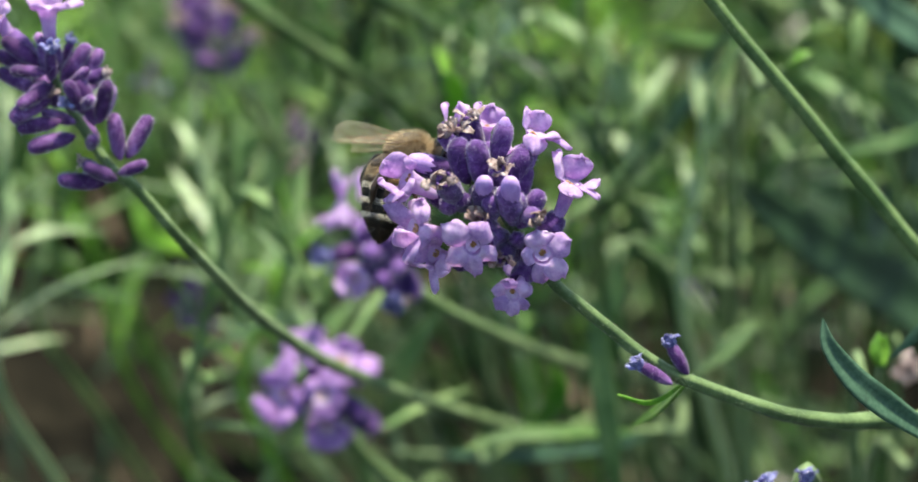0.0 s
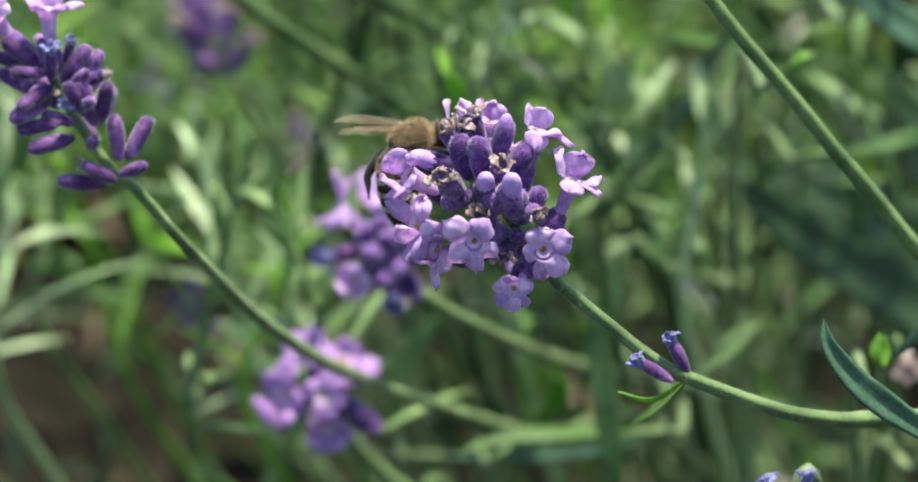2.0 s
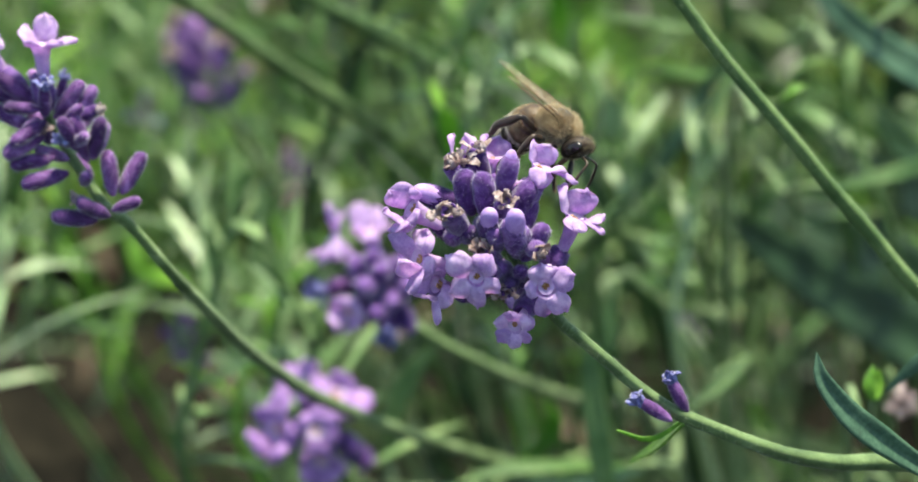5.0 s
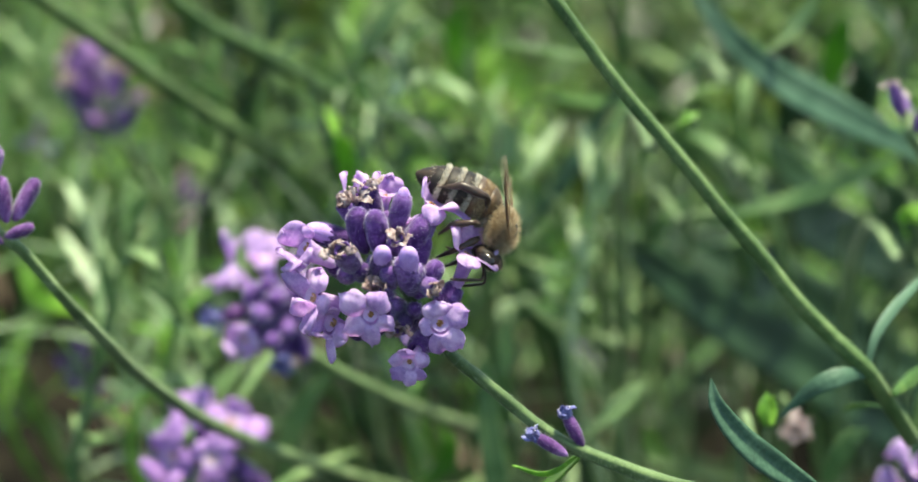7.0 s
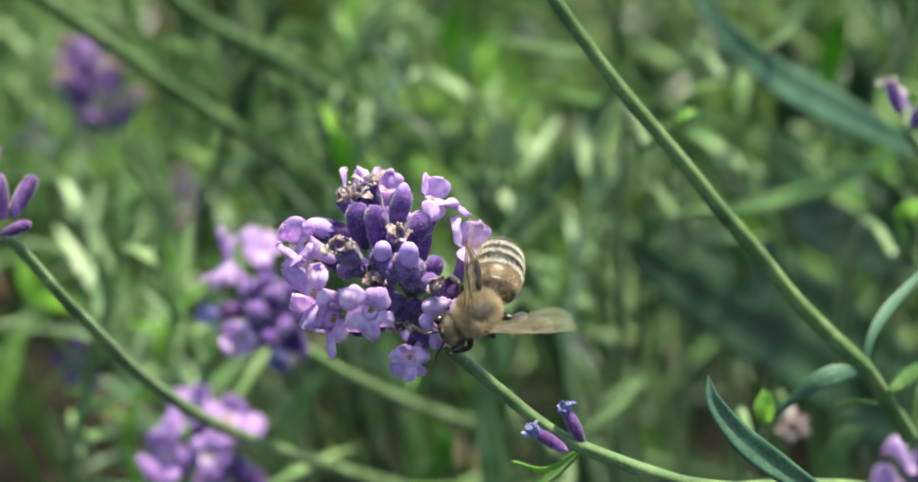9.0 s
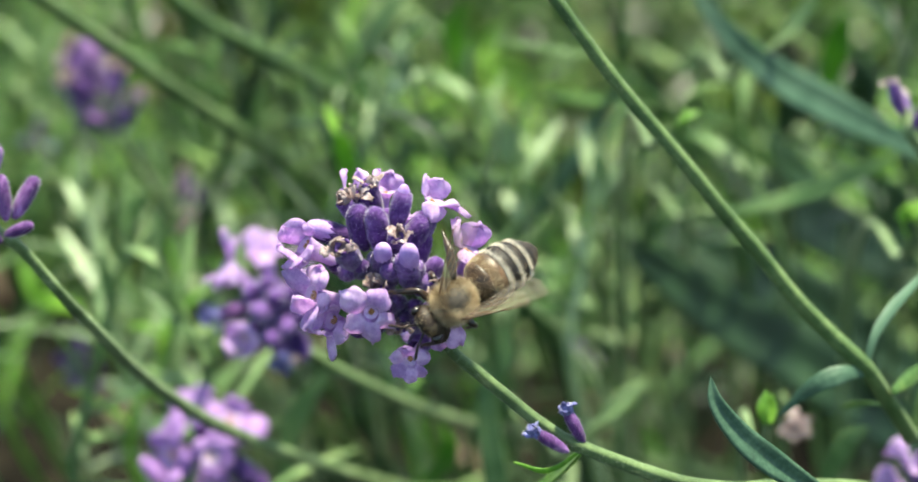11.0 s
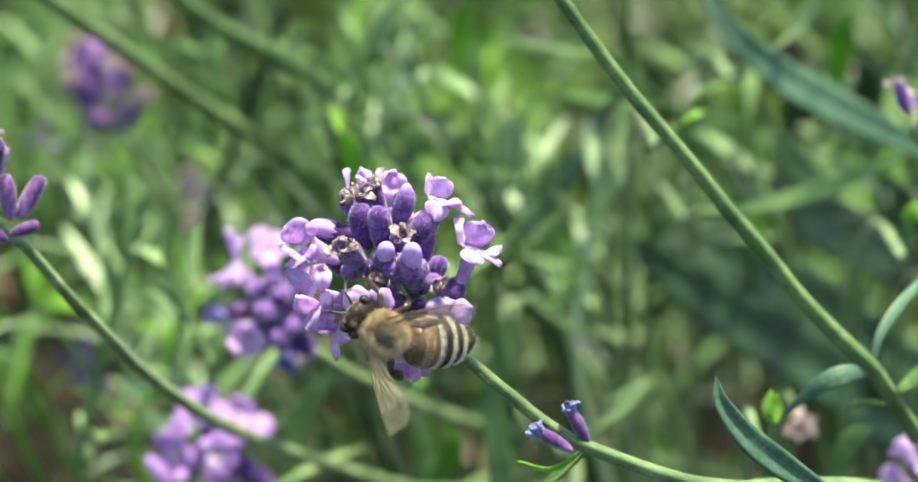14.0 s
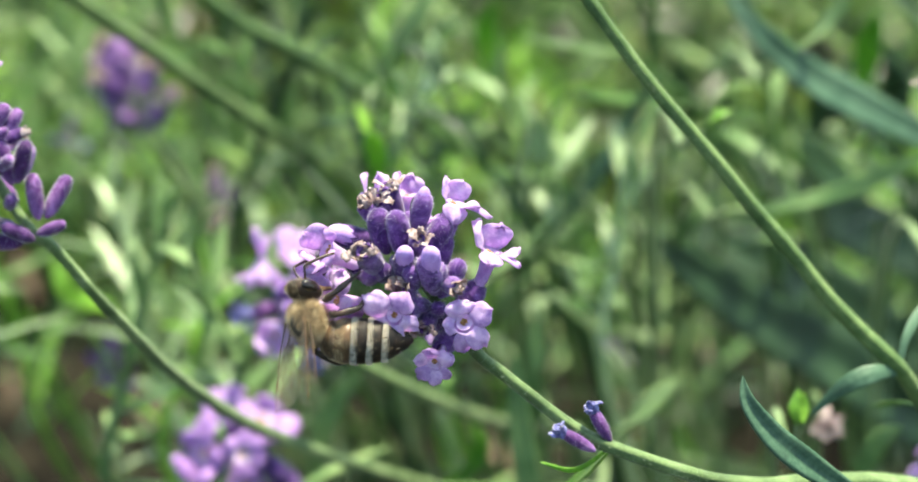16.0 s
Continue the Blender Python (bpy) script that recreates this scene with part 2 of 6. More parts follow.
# ---- lavender ----
def calyx_mesh(seed, length=5.2, wide=1.05, mat=CALYX):
    """A ribbed, hairy tube with small teeth round its mouth."""
    rng = random.Random(seed)
    prof = [(0, 0.30), (0.05, 0.55), (0.18, 0.82), (0.4, 0.98), (0.62, 1.0), (0.82, 0.88), (0.93, 0.76), (1.0, 0.66), (0.96, 0.50), (0.8, 0.42)]
    bend = rng.uniform(-0.5, 0.5)
    rings = []
    for s, r in prof:
        ring = []
        for j in range(26):
            f = 2 * math.pi * j / 26
            q = r * wide * (1 + (0.07 if j % 2 else -0.05) * min(1, 3 * s))
            z = s * length + (0.22 * max(0, math.cos(5 * f)) if 0.9 < s < 1.01 else 0)
            ring.append(Vector((q * math.cos(f) + bend * s * s, q * math.sin(f) * 0.92, z)))
        rings.append(ring)
    v, f = loft(rings)
    spots = []
    for _ in range(420):
        s, a = rng.uniform(0.1, 1.0), rng.uniform(0, 6.283)
        k = max(i for i in range(8) if prof[i][0] <= s)
        k = min(k, 6)
        r = wide * (prof[k][1] + (prof[k + 1][1] - prof[k][1]) * (s - prof[k][0]) / (prof[k + 1][0] - prof[k][0]))
        spots.append((Vector((r * math.cos(a) + bend * s * s, r * math.sin(a) * 0.92, s * length)), Vector((math.cos(a), math.sin(a), 0.5))))
    hv, hf = hairs(spots, 0.28, 0.016, rng)
    me = mesh("calyx", v + hv, f + [tuple(i + len(v) for i in q) for q in hf], mat)
    me.materials.append(FUZZ)
    for p in me.polygons[len(f):]:
        p.material_index = 1
    return me


def spindle_mesh(seed, length=5.0, wide=1.0, mat=CALYX):
    """A still closed calyx: a ribbed spindle with a pale neck and a blunt, folded tip."""
    rng = random.Random(seed)
    prof = [(0, 0.22), (0.04, 0.38), (0.12, 0.62), (0.25, 0.86), (0.42, 0.98), (0.62, 1.0), (0.80, 0.93), (0.90, 0.78), (0.96, 0.55), (0.99, 0.30), (1.0, 0.05)]
    bend, swell = rng.uniform(-0.45, 0.45), rng.uniform(-0.05, 0.05)
    rings = []
    for s, r in prof:
        ring = []
        for j in range(24):
            f = 2 * math.pi * j / 24
            u = r * wide * (1 + (0.07 if j % 2 else -0.06) * min(1, 3 * s) + swell * math.cos(2 * f + 4 * s))
            ring.append(Vector((u * math.cos(f) + bend * s * s, u * math.sin(f) * 0.92, s * length)))
        rings.append(ring)
    v, f = loft(rings)
    spots = []
    for _ in range(520):
        s, a = rng.uniform(0.08, 0.98), rng.uniform(0, 6.283)
        k = min(max(i for i in range(10) if prof[i][0] <= s), 9)
        r = wide * (prof[k][1] + (prof[k + 1][1] - prof[k][1]) * (s - prof[k][0]) / (prof[k + 1][0] - prof[k][0]))
        spots.append((Vector((r * math.cos(a) + bend * s * s, r * math.sin(a) * 0.92, s * length)), Vector((math.cos(a), math.sin(a), 0.5))))
    hv, hf = hairs(spots, 0.30, 0.016, rng)
    me = mesh("calyx", v + hv, f + [tuple(i + len(v) for i in t) for t in hf], mat)
    me.materials.append(FUZZ)
    for t in me.polygons[len(f):]:
        t.material_index = 1
    return me


def corolla_mesh(seed, tube_len=3.4, spread=95, hood=70, lobe=2.3, name="corolla"):
    """A two-lipped flower: a slender tube, two upper lobes that stand up and three lower ones that fold back. +y is up."""
    rng = random.Random(seed)
    rings = []
    for s in (0, 0.2, 0.4, 0.6, 0.75, 0.88, 1.0):
        r = 0.48 + 0.10 * s + 0.38 * s ** 3
        rings.append([Vector((r * math.cos(a), r * math.sin(a) + 0.25 * s * s, tube_len * s)) for a in (radians(18 + 9 * j) for j in range(40))])
    verts, faces = loft(rings, False)
    faces += [(i * 40 + 39, i * 40, (i + 1) * 40, (i + 1) * 40 + 39) for i in range(6)]
    rim = 6 * 40
    for k, deg in enumerate((54, 126, 198, 270, 342)):
        up = k < 2
        size = lobe * (1.05 if up else 1.1 if k == 3 else 0.95) * rng.uniform(0.85, 1.12)
        wide = size * (0.66 if up else 0.56) * rng.uniform(0.9, 1.1)
        end = radians((hood if up else spread) * rng.uniform(0.75, 1.2))
        f = radians(deg + rng.uniform(-8, 8))
        out, tan = Vector((math.cos(f), math.sin(f), 0)), Vector((-math.sin(f), math.cos(f), 0))
        p = out * 0.90 + Vector((0, 0.25, tube_len))
        twist, curl, phase = rng.uniform(-0.25, 0.25), rng.uniform(0.1, 0.5), rng.uniform(0, 6)
        rows, cols = 10, 8
        grid = [[rim + (8 * k + j) % 40 for j in range(cols + 1)]]
        for i in range(1, rows):
            s = i / (rows - 1)
            ang = end * min(1, 0.35 + s * 0.9) + curl * max(0, s - 0.55) * 2.5
            d = out * math.sin(ang) + Vector((0, 0, math.cos(ang)))
            nrm = Vector((0, 0, math.sin(ang))) - out * math.cos(ang)
            p = p + d * size / (rows - 1)
            w = (0.55 + (wide - 0.55) * min(1, 1.8 * s)) * (1 - max(0, (s - 0.5) / 0.5) ** 3.0) ** 0.5 + 0.02
            row = []
            for j in range(cols + 1):
                v = 2 * j / cols - 1
                notch = -0.14 * size * (1 - abs(v)) ** 2 * max(0, s - 0.8) * 4 if up else 0
                ruffle = (0.16 * math.sin(3.6 * v + 5 * s + phase) + 0.08 * math.sin(8 * v - 6 * s + phase)) * s
                row.append(len(verts))
                verts.append(p + tan * w * v + nrm * (0.24 * v * v * w - 0.10 * w + ruffle + twist * v * s) + d * (notch + 0.05 * math.sin(7 * v + phase) * s))
            grid.append(row)
        for i in range(rows - 1):
            for j in range(cols):
                faces.append((grid[i][j], grid[i][j + 1], grid[i + 1][j + 1], grid[i + 1][j]))
    return mesh(name, verts, faces, PETAL, thick=0.10)


def bud_mesh(seed, length=1.9, wide=1.0):
    """The round, still closed tip of a flower."""
    rng = random.Random(seed)
    rings = []
    for s in (0, 0.15, 0.35, 0.55, 0.72, 0.86, 0.95, 0.995):
        r = wide * (0.86 + 0.14 * math.sin(min(1, s / 0.6) * math.pi / 2)) * (1 - max(0, (s - 0.5) / 0.5) ** 2.2) ** 0.5
        rings.append([Vector((r * math.cos(a) * (1 + 0.06 * math.cos(3 * a)) + 0.2 * s * s, r * math.sin(a) * (1 + 0.05 * math.cos(2 * a)), length * s)) for a in (2 * math.pi * j / 18 for j in range(18))])
    v, f = loft(rings)
    return mesh("bud", v, f, BUDTIP)


def dry_mesh(seed, size=1.9, mat=DRY):
    """A withered flower: crumpled, curled strips round a shrunken ring."""
    rng = random.Random(seed)
    verts = [Vector((0.52 * math.cos(2 * math.pi * j / 32), 0.52 * math.sin(2 * math.pi * j / 32), 0)) for j in range(32)]
    faces = [tuple(range(32))]
    for k in range(8):
        f = (k + 0.5) * 0.785 + rng.uniform(-0.3, 0.3)
        out, tan = Vector((math.cos(f), math.sin(f), 0)), Vector((-math.sin(f), math.cos(f), 0))
        p, ang, turn = out * 0.50, rng.uniform(-0.6, 0.6), rng.uniform(-0.2, 0.6)
        size_k = size * rng.uniform(0.6, 1.3)
        grid = [[(4 * k + j) % 32 for j in range(5)]]
        for i in range(1, 8):
            d = out * math.sin(ang) + Vector((0, 0, math.cos(ang)))
            p, ang = p + d * size_k / 7, ang + turn * rng.uniform(0.2, 1.3)
            w = 0.62 * math.sin(0.5 + 2.3 * i / 7) * rng.uniform(0.6, 1.2)
            row = []
            for j in range(5):
                row.append(len(verts))
                verts.append(p + tan * w * (j / 2 - 1) + Vector((rng.uniform(-1, 1), rng.uniform(-1, 1), rng.uniform(-1, 1))) * 0.17)
            grid.append(row)
        for i in range(7):
            for j in range(4):
                faces.append((grid[i][j], grid[i][j + 1], grid[i + 1][j + 1], grid[i + 1][j]))
    return mesh("withered_corolla", verts, faces, mat, thick=0.07)


def throat_mesh():
    """The pale funnel of an open flower, narrowing to brown anthers."""
    rng = random.Random(9)
    rings = []
    for z, r in ((-0.04, 0.95), (-0.13, 0.78), (-0.26, 0.58), (-0.42, 0.42), (-0.50, 0.30)):
        rings.append([Vector((r * math.cos(a) * (1 + 0.04 * math.cos(5 * a)), r * math.sin(a) + 0.25, z)) for a in (2 * math.pi * j / 24 for j in range(24))])
    v, f = loft(rings, False)
    f += [(i * 24 + 23, i * 24, (i + 1) * 24, (i + 1) * 24 + 23) for i in range(4)] + [tuple(range(96, 120))]
    pale = len(f)
    for k in range(6):
        a = k * 1.047 + rng.uniform(-0.3, 0.3)
        c = Vector((0.30 * math.cos(a), 0.30 * math.sin(a) + 0.25, -0.30 + rng.uniform(-0.05, 0.08)))
        knob = [[c + Vector((q * 0.16 * math.cos(b), q * 0.13 * math.sin(b), h * 0.15)) for b in (1.0472 * j for j in range(6))] for h, q in ((-1, 0.5), (-0.3, 1), (0.5, 0.9), (1, 0.4))]
        kv, kf = loft(knob)
        f += [tuple(i + len(v) for i in q) for q in kf]
        v += kv
    me = mesh("throat", v, f, PALETHROAT)
    me.materials.append(THROAT)
    for p in me.polygons[pale:]:
        p.material_index = 1
    me.polygons[pale - 1].material_index = 1
    return me


CALYXES = [calyx_mesh(i, 5.2 + 0.2 * i, 1.16 + 0.06 * (i % 2)) for i in range(4)]
CLOSED = [spindle_mesh(30 + i, 5.2, 1.18) for i in range(3)]
SLIM = [spindle_mesh(35 + i, 5.2, 0.88, PURPLE) for i in range(3)]
FACES = [corolla_mesh(40 + i, 3.2, 72, 58, 1.85) for i in range(3)]
TRUMPETS = [corolla_mesh(50 + i, 3.8, 58, 16, 2.0) for i in range(3)]
BUDS = [bud_mesh(60 + i, 3.3 + 0.3 * i, 0.97) for i in range(2)]
WITHERED = [dry_mesh(70 + i) for i in range(3)]
BLUETIPS = [dry_mesh(80 + i, 1.5, BLUECALYX) for i in range(2)]
THROATS = throat_mesh()


def aim(at, to, up=(0, 1, 0), shrink=1.0):
    """A pose at a point, z towards another, y near up; millimetres."""
    z = (Vector(to) - Vector(at)).normalized()
    x = Vector(up).cross(z)
    x = x.normalized() if x.length > 0.05 else z.orthogonal().normalized()
    y = z.cross(x)
    m = Matrix((x, y, z)).transposed().to_4x4()
    return Matrix.Translation(Vector(at) * UNIT) @ m @ Matrix.Scale(shrink, 4)


def floret(plant, kind, base, tip, up=(0, 1, 0), size=1.0, pick=0):
    """A calyx from base towards tip, with what grows out of it."""
    m = aim(base, tip, up, size)
    calyx = link("calyx", (SLIM if kind in ("slim", "blue") else CLOSED if kind in ("closed", "bud", "slim_bud", "side_bud") else CALYXES)[pick % 3], plant, m)
    length = 5.2
    def on(name, data, z, s=1.0, label=""):
        return link(name, data, calyx, Matrix.Translation((0, 0, z * UNIT)) @ Matrix.Scale(s, 4), label)
    if kind == "bud":
        on("bud", BUDS[pick % 2], length * 0.62)
    elif kind == "slim_bud":
        on("bud", BUDS[pick % 2], length * 0.60, 0.80)
    elif kind == "side_bud":
        on("bud", BUDS[pick % 2], length * 0.42, 1.0)
    elif kind == "dry":
        on("withered_corolla", WITHERED[pick % 3], length * 0.92, 0.98, "withered brown petals")
    elif kind == "trumpet":
        on("corolla", TRUMPETS[pick % 3], length * 0.62, 1.0, "lilac two-lipped petals")
    elif kind == "face":
        on("corolla", FACES[pick % 3], length * 0.62, 1.0, "open lilac petals")
        on("throat", THROATS, length * 0.62 + 3.0, 1.0, "brown throat")
    elif kind == "blue":
        on("withered_corolla", BLUETIPS[pick % 2], 4.7, 1.15, "blue-violet withered tip")
    return calyx


def blossom(plant, base, mouth, throat, lobes, pick=0, wide=1.0, r=0.85, petal=PETAL):
    """An open two-lipped flower of a shape of its own: a calyx from base to mouth, a tube on to the throat, and lobes (tip, half width, arch) round it."""
    base, mouth, throat = Vector(base), Vector(mouth), Vector(throat)
    link("calyx", CALYXES[pick % 4], plant, aim(base, mouth) @ Matrix.Diagonal((wide, wide, (mouth - base).length / 5.2, 1)))
    rng = random.Random(500 + pick + int(100 * abs(throat.x)))
    axis = (throat - mouth).normalized()
    line = [base.lerp(mouth, 0.6), base.lerp(mouth, 0.85), mouth.lerp(throat, 0.25), mouth.lerp(throat, 0.6), mouth.lerp(throat, 0.85), throat]
    line = curve_points(line, 3)
    rings = []
    for i, (p, (_, a, b)) in enumerate(zip(line, frames_along(line))):
        s = i / (len(line) - 1)
        q = r * (0.44 + 0.10 * s + 0.46 * s ** 2.5)
        rings.append([p + (a * math.cos(f) + b * math.sin(f)) * q * (1 + 0.05 * math.cos(3 * f + 4 * s)) for f in (2 * math.pi * j / 20 for j in range(20))])
    verts, faces = loft(rings, False)
    faces += [(i * 20 + 19, i * 20, (i + 1) * 20, (i + 1) * 20 + 19) for i in range(len(rings) - 1)]
    corolla = link("corolla", mesh("corolla", verts, faces, petal, thick=0.09), plant, None, "open lilac two-lipped flower")
    for tip, half, arch in lobes:
        tip = Vector(tip)
        out = tip - throat
        out = (out - axis * out.dot(axis)).normalized()
        tan = axis.cross(out)
        root = throat + out * r * 0.9
        far = (tip - root).length
        bend = root.lerp(tip, 0.45) + axis * arch * far * 0.7
        phase, skew, cup = rng.uniform(0, 6), rng.uniform(-0.12, 0.12), rng.uniform(-0.45, -0.1)
        rows, cols, leafy = 13, 14, []
        for i in range(rows):
            s = i / (rows - 1)
            c = root * (1 - s) ** 2 + bend * 2 * s * (1 - s) + tip * s * s
            d = ((bend - root) * (1 - s) + (tip - bend) * s).normalized()
            nrm = tan.cross(d).normalized() * -1
            u = min(1, s / 0.55)
            w = half * (0.90 + 0.10 * u * u * (3 - 2 * u)) * math.sqrt(max(0, 1 - max(0, (s - 0.45) / 0.55) ** 2.6)) + 0.03
            k = min(1, s / 0.20)
            k = k * k * (3 - 2 * k)
            for j in range(cols + 1):
                v = 2 * j / cols - 1
                rim = throat + (out * math.cos(0.74 * v) + tan * math.sin(0.74 * v)) * r * 0.97
                ruffle = half * (0.13 * math.sin(3.1 * v + 4 * s + phase) + 0.08 * math.sin(7 * v - 5 * s + 2 * phase) - 0.12 * math.exp(-(v / 0.22) ** 2) * (1 - 0.5 * s)) * s
                full = c + tan * w * (v + skew * s) + nrm * (cup * half * v * v - 0.3 * cup * half + ruffle) + d * half * (0.09 * math.sin(5 * v + phase) + 0.05 * math.sin(11 * v + 3 * phase)) * s - axis * 0.10 * half * abs(v) * s
                leafy.append(rim.lerp(full, k))
        n = cols + 1
        link("petal", mesh("petal", leafy, [(i * n + j, i * n + j + 1, (i + 1) * n + j + 1, (i + 1) * n + j) for i in range(rows - 1) for j in range(cols)], petal, thick=0.09), corolla)
    link("throat", THROATS, corolla, aim(throat + axis * 0.02, throat + axis, (0.1, 1, 0.2), r * 0.86), "brown throat")


def stem_part(plant, points, radii, hair=0, name="stem", ridge=0.10, seed=1, mat=STEM):
    v, f = tube(points, radii, 10, 14, ridge)
    stem = link(name, mesh(name, v, f, mat), plant)
    if hair:
        rng = random.Random(seed)
        line = curve_points(points, 60)
        fr = frames_along(line)
        n = int(len(line) * 0.6)
        spots = []
        for _ in range(hair):
            i = rng.randrange(0, n)
            a = rng.uniform(0, 6.283)
            d = fr[i][1] * math.cos(a) + fr[i][2] * math.sin(a)
            k = i / (len(line) - 1) * (len(radii) - 1)
            j = min(int(k), len(radii) - 2)
            spots.append((line[i] + d * (radii[j] + (radii[j + 1] - radii[j]) * (k - j)) * 0.98, d))
        v, f = hairs(spots, 0.20, 0.014, rng, 0.6)
        link("stem_hair", mesh("stem_hair", v, f, STEMHAIR), stem)
    return stem


def flower_head(plant, axis, tip, count, seed, size=1.0, mix=("closed", "bud", "trumpet"), wide=1.0):
    """A whole head of florets round a straight axis, whorl by whorl."""
    rng = random.Random(seed)
    a, b = Vector(axis), Vector(tip)
    d = (b - a).normalized()
    s1 = d.orthogonal().normalized()
    s2 = d.cross(s1)
    for i in range(count):
        s = (i + 0.5) / count
        f = i * 2.4 + rng.uniform(-0.3, 0.3)
        lean = 1.25 - 0.85 * s
        out = s1 * math.cos(f) + s2 * math.sin(f)
        base = a + (b - a) * s * 0.85 + out * 0.8
        to = base + (out * math.sin(lean) * wide + d * math.cos(lean)) * 5
        floret(plant, rng.choice(mix), base, to, up=d, size=size * rng.uniform(0.88, 1.1), pick=rng.randrange(3))


# the main plant: its head at the origin of its own space
ORIGIN = Vector((-7.1, -2.7, 0))
main = thing("lavender", ORIGIN, "blooming lavender with lilac flowers on a green stem", "lavender", "lavender plants")
MAIN_LINE = [(-0.76, 4.95, 0.00), (0.30, 1.50, 0.00), (2.20, -1.70, 0.00), (5.91, -7.01, -0.50), (8.42, -9.28, -1.50), (11.22, -11.65, -2.00), (14.04, -14.01, -3.00), (16.85, -15.91, -3.00), (18.81, -16.80, -3.00), (22.51, -18.33, -4.00), (25.39, -19.43, -5.00), (28.37, -20.50, -7.00), (31.49, -21.29, -10.00), (34.68, -21.85, -13.00), (39.09, -21.99, -16.00)]
stem_part(main, MAIN_LINE + [Vector(MAIN_LINE[-1]) + Vector((10, -1, -6)), Vector(MAIN_LINE[-1]) + Vector((24, -6, -18)), Vector(MAIN_LINE[-1]) + Vector((45, -24, -36)), Vector(MAIN_LINE[-1]) + Vector((75, -70, -60)), ground_below(Vector(MAIN_LINE[-1]) + ORIGIN + Vector((90, -110, -80)), 0.01, 0.02) - ORIGIN], [0.5, 0.53, 0.54, 0.56, 0.57, 0.59, 0.62, 0.64, 0.66, 0.70, 0.75, 0.85, 0.9, 1.0, 1.1, 1.3], 5200)
floret(main, "dry", (-1.83, 4.67, 1.00), (-4.19, 7.54, 4.00), (0, 0, 1), 0.82, 0)
floret(main, "dry", (-1.70, 4.95, 0.00), (-2.84, 7.93, 3.50), (0, 0, 1), 0.78, 1)
floret(main, "dry", (-1.00, 4.94, 1.00), (-1.39, 8.12, 2.50), (0, 0, 1), 0.8, 2)
floret(main, "closed", (-1.91, 2.46, 3.50), (-3.39, 7.07, 6.00), (0, 0, 1), 0.93, 1)
floret(main, "closed", (-0.45, 2.18, 4.50), (-1.13, 7.05, 7.00), (0, 1, 0.3), 0.93, 0)
floret(main, "slim_bud", (0.70, 4.38, 2.50), (1.94, 8.74, 4.00), (0, 0, 1), 0.8, 0)
blossom(main, (-2.18, 3.86, -4.00), (-2.86, 6.40, -4.00), (-3.43, 8.09, -4.00), [((-4.28, 10.18, -4.00), 1.3, 0.2), ((-2.90, 10.32, -5.00), 1.2, 0.2), ((-2.09, 8.70, -6.00), 1.1, 0.4), ((-4.60, 8.40, -5.00), 1.0, 0.4)], 0, 0.9, 0.85)
blossom(main, (-0.85, 3.85, -3.00), (-0.46, 6.38, -3.00), (-0.28, 8.06, -2.50), [((-0.99, 10.12, -2.00), 1.3, 0.2), ((0.33, 10.03, -3.00), 1.4, 0.2), ((0.98, 8.09, -4.00), 1.1, 0.4), ((-0.37, 8.69, -5.50), 1.1, 0.3)], 1, 0.9, 0.85)
blossom(main, (-0.26, 1.61, -2.00), (1.03, 3.57, -2.00), (1.92, 4.69, -2.00), [((2.93, 5.98, -2.00), 1.4, 0.2), ((1.68, 6.55, -3.00), 1.2, 0.2), ((3.07, 4.31, -4.00), 1.2, 0.3)], 2, 0.9, 0.85)
blossom(main, (0.82, 1.36, 3.00), (3.88, 5.59, 2.50), (4.60, 7.11, 3.00), [((3.67, 9.53, 3.00), 1.1, 0.1), ((5.26, 9.15, 2.60), 1.2, 0.15), ((7.84, 5.58, 2.50), 0.65, 0.3), ((6.63, 6.76, 4.40), 1.3, 0.6), ((4.24, 5.23, 4.80), 1.2, 0.7)], 1, 1.12, 1.1)
floret(main, "closed", (1.15, 1.36, 3.00), (3.86, 5.89, 4.50), (0, 1, 0), 1.0, 0)
floret(main, "closed", (2.06, -0.14, 2.00), (3.56, 3.83, 3.00), (0, 1, 0), 0.95, 2)
blossom(main, (4.65, -3.07, 1.50), (6.52, -0.69, 1.50), (7.84, 2.45, 2.40), [((6.52, 5.36, 3.00), 1.6, 0.2), ((8.71, 4.92, 2.60), 1.6, 0.25), ((10.41, 2.51, 2.60), 1.05, 0.25), ((10.41, 0.92, 3.20), 0.8, 0.2), ((7.62, 1.20, 4.60), 1.2, 0.3)], 0, 1.1, 1.15)
floret(main, "closed", (2.75, -1.76, 3.50), (5.22, 1.75, 5.00), (0, 1, 0), 0.86, 1)
floret(main, "dry", (3.20, -0.28, 4.00), (4.61, -0.92, 8.00), (0, 1, 0), 0.78, 0)
blossom(main, (-2.62, 0.52, 2.00), (-5.03, 1.63, 3.50), (-7.75, 2.95, 4.80), [((-9.72, 4.69, 4.80), 1.6, 0.3), ((-7.73, 5.12, 5.20), 1.6, 0.3), ((-10.10, 2.95, 5.60), 1.5, 0.2), ((-9.44, 0.99, 5.80), 1.5, 0.25), ((-7.43, 1.54, 6.60), 1.4, 0.2)], 1, 1.05, 1.25)
floret(main, "side_bud", (-2.62, 3.17, 2.00), (-7.55, 4.91, 4.50), (0, 1, 0), 1.0, 1)
